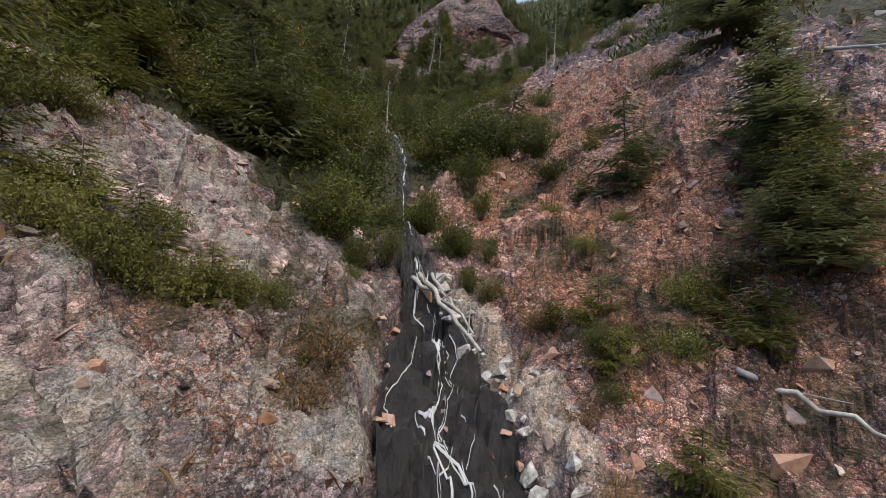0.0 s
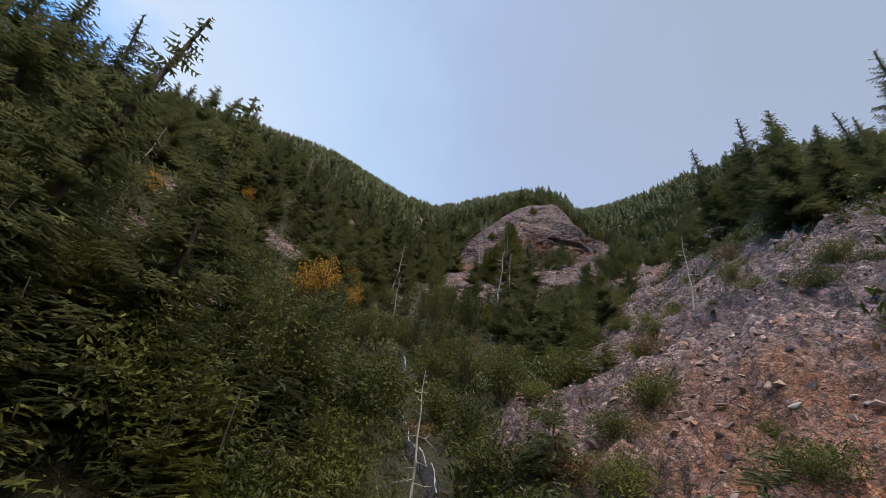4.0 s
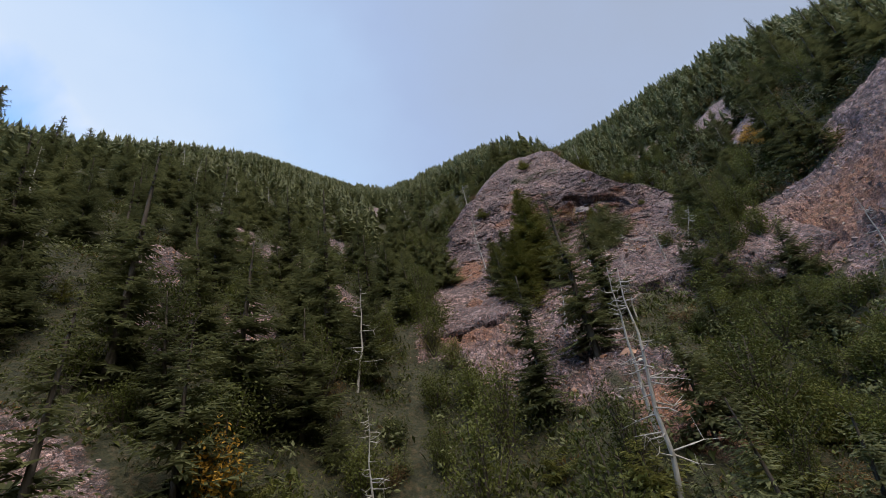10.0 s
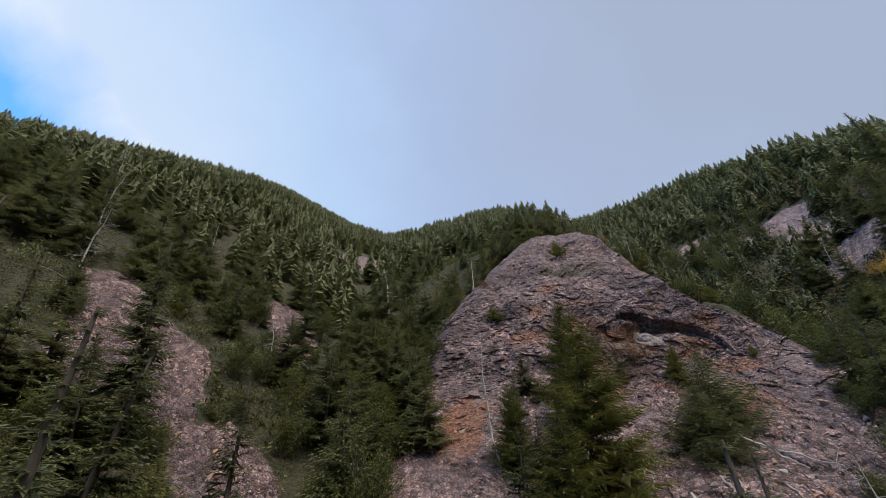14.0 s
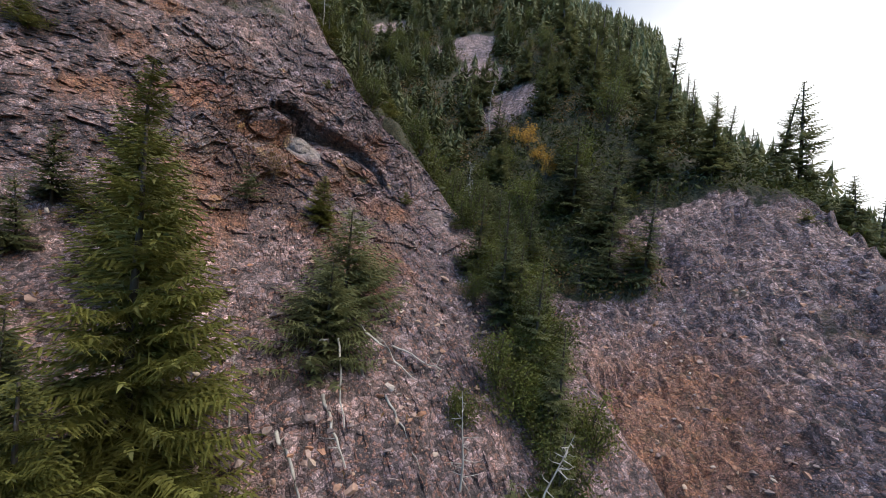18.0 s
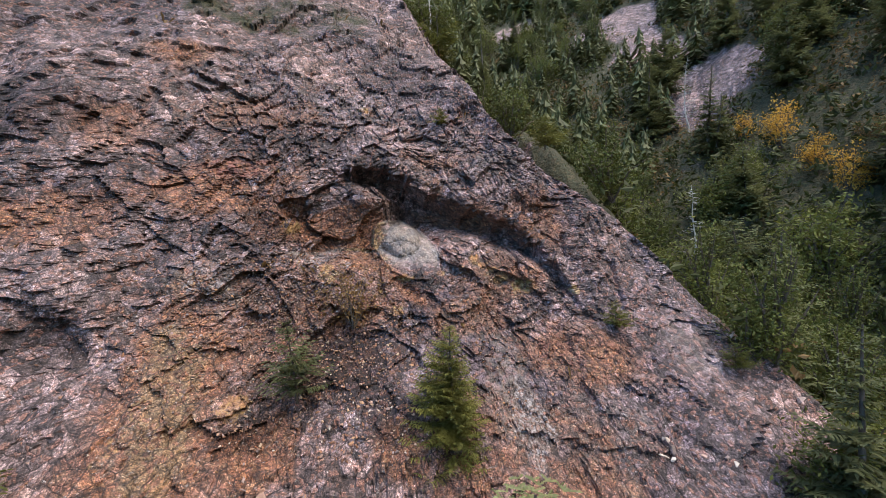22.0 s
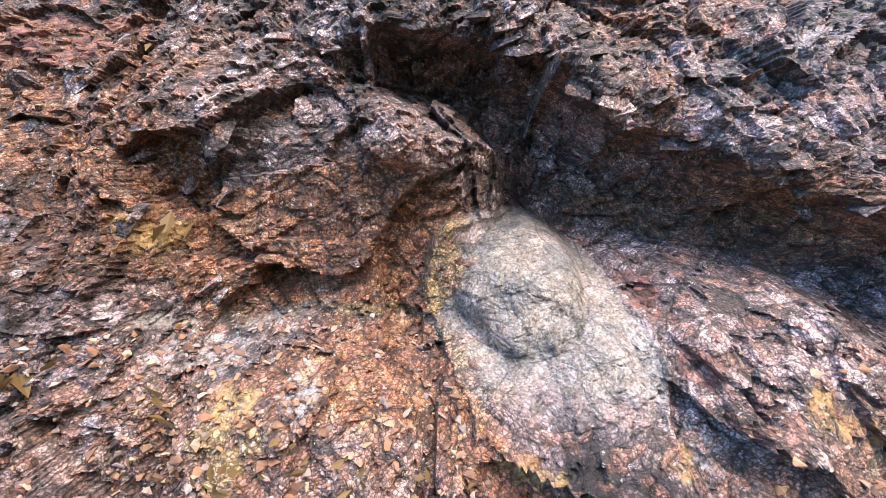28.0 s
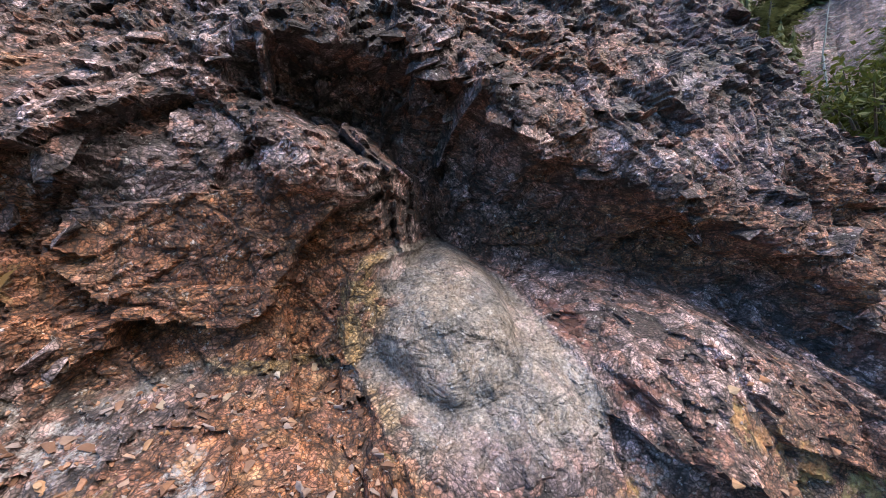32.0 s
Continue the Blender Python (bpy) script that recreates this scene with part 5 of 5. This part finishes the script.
# ---- the far woods: one mass of small trees on the upper slopes ----
def far_woods(name, count, box, keep, seed, size, tiers=9, around=6, broad=0.55):
    r = np.random.default_rng(seed)
    x, y = r.uniform(box[0], box[1], count), r.uniform(box[2], box[3], count)
    ok = keep(x, y) > r.random(count)
    x, y = x[ok], y[ok]
    z, out = land(x, y), []
    h = r.uniform(*size, len(x))
    for k in range(tiers):
        f = 0.04 + 0.9 * k / (tiers - 1)
        for j in range(around):
            a = r.uniform(0, 6.28, len(x))
            rad = h * 0.24 * (1 - f) ** 0.8 * r.uniform(0.6, 1.25, len(x)) + 0.03 * h
            zz = z + h * (f + r.uniform(-0.03, 0.03, len(x)))
            side = broad * rad
            p0 = np.stack([x, y, zz + 0.10 * h], 1)
            p1 = np.stack([x + rad * np.cos(a) - side * np.sin(a), y + rad * np.sin(a) + side * np.cos(a), zz - 0.05 * h * r.uniform(0.2, 1.6, len(x))], 1)
            p2 = np.stack([x + rad * np.cos(a) + side * np.sin(a), y + rad * np.sin(a) - side * np.cos(a), zz - 0.05 * h * r.uniform(0.2, 1.6, len(x))], 1)
            out.append(np.stack([p0, p1, p2], 1))
    p0 = np.stack([x, y, z + h * 1.12], 1)
    for a in (0.0, 2.1, 4.2):
        d = 0.035 * h
        out.append(np.stack([p0, np.stack([x + d * math.cos(a), y + d * math.sin(a), z + 0.7 * h], 1), np.stack([x + d * math.cos(a + 2.1), y + d * math.sin(a + 2.1), z + 0.7 * h], 1)], 1))
    v = np.concatenate(out).reshape(-1, 3)
    return tagged(new(name, array_mesh(name, v, np.arange(len(v)).reshape(-1, 3), NEEDLE)), "dense dark spruce woods covering the upper slopes", "forest", kind="stuff")


def upper(x, y):
    c = creek_off(x, y)
    return (1 - bareness(x, y)) * np.where(c < 0, smooth(52, 60, y) + smooth(-15, -18, x), smooth(60, 72, y) + smooth(52, 60, x)).clip(0, 1)


far_woods("basin_forest", 1900, (12, 80, 44, 82), lambda x, y: woods_back(x, y) * (0.12 + 0.88 * (fbm(x * 0.12, y * 0.12, x * 0, 2, 77) > 0.05)), 32, (1.2, 3.0), 14, 7, 0.28)
far_woods("ridge_forest", 1500, (40, 90, -5, 50), lambda x, y: (1 - bareness(x, y)) * smooth(9, 14, gully_off(x, y)) * smooth(44, 54, x + 0.4 * (40 - y)), 33, (1.8, 3.8), 14, 7, 0.28)
far_woods("far_forest", 11000, (-60, 150, 8, 190), upper, 31, (2.4, 4.8), 11, 6, 0.34)


# ---- undergrowth: heath, ferns and grass over the soil ----
def undergrowth(name, count, box, keep, seed, size, mat, label, blades=4):
    r = np.random.default_rng(seed)
    x, y = r.uniform(box[0], box[1], count), r.uniform(box[2], box[3], count)
    ok = keep(x, y) > r.random(count)
    x, y = x[ok], y[ok]
    z, out = ground_z(x, y), []
    base = np.stack([x, y, z - 0.02], 1)
    h = r.uniform(*size, len(x)) * (0.6 + 0.8 * (fbm(x * 0.6, y * 0.6, x * 0, 2, 91) > 0))
    for k in range(blades):
        a = r.uniform(0, 6.28, len(x))
        root = base + np.stack([r.normal(0, 0.5, len(x)) * h, r.normal(0, 0.5, len(x)) * h, 0 * h], 1)
        side = np.stack([-np.sin(a), np.cos(a), 0 * a], 1) * (h * r.uniform(0.08, 0.25, len(x)))[:, None]
        tip = root + np.stack([np.cos(a) * h * 0.7, np.sin(a) * h * 0.7, h * r.uniform(0.5, 1.1, len(x))], 1)
        mid = root * 0.45 + tip * 0.55 + np.stack([0 * h, 0 * h, 0.15 * h], 1)
        out.append(np.stack([root, mid + side, tip, mid - side], 1))
    v = np.concatenate(out).reshape(-1, 3)
    return tagged(new(name, array_mesh(name, v, np.arange(len(v)).reshape(-1, 4), mat)), label, "undergrowth", kind="stuff")


def soil(x, y):
    u, w = knob_uv(x, y)
    return (1 - bareness(x, y)) * (1 - knob_mask(u, w) * smooth(7.2, 5.8, u) * smooth(-11.2, -10.2, u)) * (np.abs(creek_off(x, y)) > 0.4)


undergrowth("heath", 36000, (-14, 32, 5, 50), soil, 41, (0.07, 0.22), LEAF, "low green heath and ferns covering the soil")
undergrowth("brown_heath", 16000, (-10, 30, 0, 48), lambda x, y: 0.5 * soil(x, y) + 0.06 * bareness(x, y), 42, (0.05, 0.16), LEAF_BROWN, "withered brown ferns and heath between the stones")


def brush(name, count, box, keep, seed, size, leaf, mat, label, leaves=16):
    """A knee-high cover of bushes, too many to count: rounded clumps of single leaves."""
    r = np.random.default_rng(seed)
    x, y = r.uniform(box[0], box[1], count), r.uniform(box[2], box[3], count)
    z = ground_z(x, y)
    ok = (keep(x, y) > r.random(count)) & np.array([clear(a, b, c, 0.5, 0.7) for a, b, c in zip(x, y, z)])
    x, y, z, out = x[ok], y[ok], z[ok], []
    h = r.uniform(*size, len(x)) * (0.7 + 0.6 * smooth(-0.3, 0.5, fbm(x * 0.5, y * 0.5, x * 0, 2, 92)))
    for k in range(leaves):
        d = r.normal(0, 1, (len(x), 3)) + (0, 0, 0.7)
        d /= np.linalg.norm(d, axis=1)[:, None]
        c = np.stack([x, y, z + 0.35 * h], 1) + d * (h * r.uniform(0.45, 0.8, len(x)))[:, None]
        n = d + r.normal(0, 0.6, d.shape)
        e = np.cross(n, r.normal(0, 1, d.shape))
        e /= np.linalg.norm(e, axis=1)[:, None] + 1e-9
        f = np.cross(d, e)
        s = (leaf * r.uniform(0.6, 1.3, len(x)))[:, None]
        out.append(np.stack([c - e * s, c + f * s * 0.5 - d * s * 0.2, c + e * s, c - f * s * 0.5 - d * s * 0.2], 1))
    v = np.concatenate(out).reshape(-1, 3)
    return tagged(new(name, array_mesh(name, v, np.arange(len(v)).reshape(-1, 4), mat)), label, "undergrowth", kind="stuff")


brush("brush", 14000, (-13, 34, 6, 60), lambda x, y: soil(x, y) * (0.35 + 0.65 * (fbm(x * 0.3, y * 0.3, x * 0, 2, 93) > -0.2)), 44, (0.25, 0.6), 0.05, LEAF, "knee-high green brush covering the gully sides", 20)
brush("side_brush", 4600, (5, 24, 40, 68), lambda x, y: ((knob_uv(x, y)[0] < -10.0) | (knob_uv(x, y)[1] < -10.5)) * (creek_off(x, y) > 0.3) * (fbm(x * 0.4, y * 0.4, x * 0, 2, 96) > -0.35), 48, (0.35, 0.8), 0.07, LEAF, "green brush on the flank of the rock knob", 20)
brush("dark_brush", 6000, (-13, 34, 6, 50), soil, 45, (0.25, 0.7), 0.08, NEEDLE, "low dark evergreen brush between the trees")
brush("basin_brush", 12000, (24, 72, 22, 80), soil, 46, (0.5, 1.1), 0.14, LEAF_DARK, "dark olive brush covering the high basin", 12)
brush("rust_brush", 3200, (26, 60, 31, 70), lambda x, y: soil(x, y) * (fbm(x * 0.2, y * 0.2, x * 0, 2, 94) > 0.0), 47, (0.4, 0.9), 0.09, LEAF_BROWN, "patches of rust-brown autumn brush in the basin")


# ---- loose stones ----
def shard_mesh(seed, flat=0.45):
    r = np.random.default_rng(seed)
    bm = bmesh.new()
    for p in r.normal(0, 1, (11, 3)):
        p = p / np.linalg.norm(p) * r.uniform(0.7, 1.0)
        bm.verts.new((p[0], p[1] * 0.75, p[2] * flat))
    hull = bmesh.ops.convex_hull(bm, input=bm.verts)
    bmesh.ops.delete(bm, geom=[g for g in hull["geom_interior"] if isinstance(g, bmesh.types.BMVert)], context="VERTS")
    bmesh.ops.triangulate(bm, faces=bm.faces)
    me = bpy.data.meshes.new("stone")
    bm.to_mesh(me)
    bm.free()
    me.materials.append(STONE_M)
    return me


SHARDS = [shard_mesh(100 + k, 0.3 + 0.05 * k) for k in range(8)]
r = np.random.default_rng(51)
count = 0
while count < 200:
    x, y = r.uniform(-7, 30), r.uniform(1, 46)
    b = float(bareness(np.array([x]), np.array([y]))[0])
    u, w = knob_uv(x, y)
    if r.random() > b or (-9 < u < 6 and -9 < w < 3):
        continue
    s = 0.09 + 0.3 * r.random() ** 3
    ob = new("stone", SHARDS[r.integers(8)])
    ob.matrix_world = pose(x, y, float(ground_z(x, y)[0]) + 0.15 * s, r.normal(-25, 20), r.normal(0, 20), r.uniform(0, 360)) @ Matrix.Scale(s, 4)
    tagged(ob, "angular broken slate block lying on the scree", "stone", "loose stones")
    count += 1


def chips(name, x, y, z, size, seed, label, mat):
    """Small stones too many to count, as one heap."""
    r = np.random.default_rng(seed)
    verts, faces, n = [], [], 0
    base = []
    for me in SHARDS:
        v = np.empty(len(me.vertices) * 3, np.float32)
        me.vertices.foreach_get("co", v)
        f = np.empty(len(me.polygons) * 3, np.int32)
        me.polygons.foreach_get("vertices", f)
        base.append((v.reshape(-1, 3), f.reshape(-1, 3)))
    pick = r.integers(0, len(base), len(x))
    for k, (v, f) in enumerate(base):
        m = np.where(pick == k)[0]
        if not len(m):
            continue
        a, b, c = r.uniform(0, 6.28, len(m)), r.normal(-0.4, 0.5, len(m)), r.normal(0, 0.4, len(m))
        s = size[0] + (size[1] - size[0]) * r.random(len(m)) ** 2.5
        p = v[None] * s[:, None, None]
        p = np.stack([p[..., 0], p[..., 1] * np.cos(b)[:, None] - p[..., 2] * np.sin(b)[:, None], p[..., 1] * np.sin(b)[:, None] + p[..., 2] * np.cos(b)[:, None]], -1)
        p = np.stack([p[..., 0] * np.cos(c)[:, None] + p[..., 2] * np.sin(c)[:, None], p[..., 1], -p[..., 0] * np.sin(c)[:, None] + p[..., 2] * np.cos(c)[:, None]], -1)
        p = np.stack([p[..., 0] * np.cos(a)[:, None] - p[..., 1] * np.sin(a)[:, None], p[..., 0] * np.sin(a)[:, None] + p[..., 1] * np.cos(a)[:, None], p[..., 2]], -1)
        p = p + np.stack([x[m], y[m], z[m] + 0.1 * s], -1)[:, None]
        verts.append(p.reshape(-1, 3))
        faces.append((f[None] + n + (np.arange(len(m)) * len(v))[:, None, None]).reshape(-1, 3))
        n += len(m) * len(v)
    return tagged(new(name, array_mesh(name, np.concatenate(verts), np.concatenate(faces), mat)), label, "scree", kind="stuff")


x, y = r.uniform(-6, 30, 60000), r.uniform(0, 46, 60000)
u, w = knob_uv(x, y)
ok = (bareness(x, y) * (0.35 + 0.65 * (fbm(x * 0.5, y * 0.5, x * 0, 2, 95) > -0.1)) > r.random(len(x)) * 1.6) & ~((u > -10) & (u < 6) & (w > -12) & (w < 2.5))
x, y = x[ok][:13000], y[ok][:13000]
chips("scree", x, y, ground_z(x, y), (0.025, 0.16), 52, "loose mauve, rust and cream slate chips on the slope", STONE_M)

# chips that lie on the ledges of the rock face
cu, cz = r.normal(-1.0, 1.5, 11000), r.uniform(25.6, 28.35, 11000)
cw = face_w(cu, cz)
ok = (cu < -0.25 + 0.45 * (28.1 - cz)) | (cu > 1.1)
cu, cz, cw = cu[ok], cz[ok], cw[ok]
half_way = len(cu) // 2
chips("pale_scree", *(v[half_way:] for v in (KO[0] + cu * KU[0] + cw * KN[0], KO[1] + cu * KU[1] + cw * KN[1], cz)), (0.006, 0.042), 54, "cream, mauve and grey slate chips on the ledges of the face", STONE_M)
cu, cz, cw = cu[:half_way], cz[:half_way], cw[:half_way]
chips("ledge_scree", KO[0] + cu * KU[0] + cw * KN[0], KO[1] + cu * KU[1] + cw * KN[1], cz, (0.008, 0.050), 53, "rust-brown slate chips heaped below the overhang", CHIP)

# ---- plates of pale slate that stand out of the slab beside the creek ----
PLATES = [shard_mesh(300 + k, 0.16 + 0.03 * k) for k in range(6)]
RUBBLE = [shard_mesh(310 + k, 0.45 + 0.05 * k) for k in range(4)]
RIM = [shard_mesh(330 + k, 0.40 + 0.06 * k) for k in range(4)]
for me in PLATES:
    me.materials[0] = SLAB
for me in RIM:
    me.materials[0] = WHITE
r = np.random.default_rng(63)
for k in range(400):
    left = k < 210 or k >= 300
    x, y = (r.normal(2.60, 0.17), r.uniform(2.4, 6.4)) if k >= 300 else (r.uniform(-5.5, 0.9), r.uniform(0.8, 7.5)) if left else (r.uniform(3.4, 8.5), r.uniform(1.5, 9.5))
    z = ground_z([x, x + 0.3, x], [y, y, y + 0.3])
    if (abs(float(creek_off(x, y))) < 0.9 and k < 300) or not clear(x, y, z[0], 0.3, 0.3):
        continue
    s = 0.10 + 0.30 * r.random() ** 2
    ob = new("rim_stone", RIM[r.integers(4)]) if k >= 300 else new("rock_plate", PLATES[r.integers(6)]) if left else new("rubble_block", RUBBLE[r.integers(4)])
    ob.parent = ground
    s = 0.55 * s if k >= 300 else s if left else 0.6 * s
    ob.matrix_world = pose(x, y, float(z[0]) - 0.02, math.degrees(math.atan2(z[2] - z[0], 0.3)) + r.normal(0, 9), -math.degrees(math.atan2(z[1] - z[0], 0.3)) + r.normal(0, 9), r.uniform(-25, 25)) @ Matrix.Scale(s, 4)

# ---- flakes that stand out of the face round the overhang ----
FLAKES = [shard_mesh(200 + k, 0.18 + 0.03 * k) for k in range(6)]
for me in FLAKES:
    me.materials[0] = ROCK
r = np.random.default_rng(61)
for k in range(330):
    if k < 120:
        fu1 = r.uniform(-1.4, 3.2)
        fz1 = float(np.interp(fu1, LIP_U, LIP_Z)) + r.uniform(-0.05, 0.30)
    else:
        fu1, fz1 = r.uniform(-3.2, 4.0), r.uniform(27.2, 31.2)
        if -1.4 < fu1 < 3.4 and -1.15 < fz1 - float(np.interp(fu1, LIP_U, LIP_Z)) < 0.0:
            continue
    if abs(fu1 - 0.25) < 0.75 and 27.5 < fz1 < 29.05:
        continue
    fw1 = float(face_w(np.array([fu1]), np.array([fz1]))[0])
    s = r.uniform(0.05, 0.17)
    ob = new("rock_flake", FLAKES[r.integers(6)])
    ob.parent = knob
    ob.matrix_world = pose(KO[0] + fu1 * KU[0] + (fw1 - 0.03) * KN[0], KO[1] + fu1 * KU[1] + (fw1 - 0.03) * KN[1], fz1, r.normal(35, 18), r.normal(-25, 15), r.normal(-30, 25)) @ Matrix.Scale(s, 4)

# ---- the creek: wet black slab, thin white runs of water, driftwood ----
def creek_point(y, off=0.0, up=0.0):
    x = float(np.interp(y, LINES[3][:, 0], LINES[3][:, 1])) + off
    return x, y, float(ground_z(x, y)[0]) + up


ys = np.arange(-1.0, 26, 0.07)
cx = np.interp(ys, LINES[3][:, 0], LINES[3][:, 1]) + np.interp(ys, [4.8, 6.3], [0.18, 0.0]) + 0.12 * fbm(ys * 0.5, ys * 0, ys * 0, 2, 81)
half = np.interp(ys, [-1, 3, 4.3, 5.2, 6.1, 8, 26], [0.95, 0.70, 0.70, 0.58, 0.32, 0.20, 0.18])
across = np.linspace(-1, 1, 25)
BX, BY = cx[:, None] + half[:, None] * across, ys[:, None] + 0 * across
BZ = ground_z(BX.ravel(), BY.ravel()).reshape(BX.shape) + 0.10 * (1 - across**2) - 0.10 * np.abs(across) ** 4 + 0.04 + 0.05 * shards(BX.ravel() * 3.2, BY.ravel() * 2.0, BX.ravel() * 0, 82).reshape(BX.shape)
bed = new("creek_bed", array_mesh("creek_bed", np.c_[BX.ravel(), BY.ravel(), BZ.ravel()], grid_faces(25, len(ys)), WET, False))
tagged(bed, "steep wet black rock slab of the creek bed", "creek bed", kind="structure")
strands = []
for k, (off, a0, a1, wdt) in enumerate(((-0.12, -1, 4.5, 0.011), (-0.05, 4.4, 6.6, 0.016), (0.12, 4.3, 6.4, 0.006), (-0.20, 2.2, 3.9, 0.007), (-0.30, -1, 2.4, 0.006), (0.05, 2.0, 4.0, 0.005), (0.22, 1.5, 3.4, 0.004), (-0.02, 3.2, 4.6, 0.006), (-0.16, 1.0, 4.3, 0.010), (-0.08, 3.4, 5.4, 0.010), (0.10, 4.6, 6.2, 0.008), (-0.28, 3.0, 5.0, 0.005), (0.34, 1.0, 2.6, 0.006), (0.0, 7.0, 13, 0.015), (0.06, 13, 25, 0.015))):
    yy = np.arange(a0, a1, 0.04)
    mid = np.interp(yy, ys, cx) + np.interp(yy, ys, half) * (off * 1.6 + 0.30 * fbm(yy * 1.6, yy * 0 + k, yy * 0, 4, 83 + k))
    wd = 1.3 * wdt * (0.15 + 0.8 * np.abs(fbm(yy * 2.3, yy * 0 + k, yy * 0, 2, 90 + k)))
    rows = []
    for q in (-1, -0.3, 0.3, 1):
        px = mid + q * wd
        t = (px - np.interp(yy, ys, cx)) / np.interp(yy, ys, half)
        pz = ground_z(px, yy) + 0.10 * (1 - t**2) + 0.05 * shards(px * 3.2, yy * 2.0, px * 0, 82) + 0.055 + 0.02 * (1 - q * q)
        rows.append(np.stack([px, yy, pz], 1))
    v = np.stack(rows, 1).reshape(-1, 3)
    st = tagged(new("water_run", array_mesh("water_run", v, grid_faces(4, len(yy)), FOAM, True)), "thin white run of water over the black slab", "water", "water runs")


def log(p, q, radius, seed, label):
    """A bleached log: a bent, tapering, split stem with broken stubs."""
    r = np.random.default_rng(seed)
    p, q = np.array(p, float), np.array(q, float)
    t = np.linspace(0, 1, 9)[:, None]
    line = p + (q - p) * t + r.normal(0, 0.02 * np.linalg.norm(q - p), (9, 3)) * np.sin(t * 3.14)
    ob = tagged(new("driftwood_log"), label, "log", "driftwood")
    ob.location = p
    mesh_part("stem", array_mesh("stem", *tube(line - p, radius * np.linspace(1.0, 0.45, 9), 8), DEAD, True), ob)
    for k in range(3):
        i = r.integers(1, 8)
        mesh_part("stub", array_mesh("stub", *tube([line[i] - p, line[i] - p + r.normal(0, 0.16, 3) + (0, 0, 0.05)], (radius * 0.3, radius * 0.1), 5), DEAD), ob)
    return ob


log((2.15, 6.5, 0.10), (2.12, 4.05, -0.80), 0.045, 1, "bleached split log lying along the creek")
log((2.32, 6.2, 0.02), (2.25, 4.5, -0.68), 0.03, 2, "thin bleached log lying along the creek")
log((2.0, 6.2, -0.05), (2.30, 4.9, -0.50), 0.04, 3, "short grey stick wedged in the creek")
log((4.25, 2.75, -0.78), (4.55, 1.55, -1.15), 0.035, 4, "pale dead log lying on the stony slope")
log((-4.2, 38.6, 23.9), (-2.9, 37.0, 22.9), 0.09, 6, "fallen pale trunk on the wooded slope")


def laid(x0, y0, x1, y1, radius, seed, label):
    z0, z1 = float(ground_z(x0, y0)[0]), float(ground_z(x1, y1)[0])
    return log((x0, y0, z0 + 0.12), (x1, y1, z1 + 0.10), radius, seed, label)


laid(8.2, 4.6, 8.4, 3.2, 0.045, 5, "pale dead log lying across the slope")
for k, (x0, y0, x1, y1, rr) in enumerate(((18.7, 38.0, 18.3, 36.4, 0.035), (18.2, 37.8, 17.2, 36.6, 0.03), (19.0, 37.8, 19.2, 36.2, 0.035), (17.4, 37.4, 16.6, 36.0, 0.04), (18.6, 36.6, 18.0, 35.2, 0.03), (16.2, 37.4, 15.8, 36.0, 0.04), (19.6, 37.2, 20.2, 36.0, 0.03))):
    laid(x0, y0, x1, y1, rr, 20 + k, "bleached dead branch lying on the scree below a spruce")
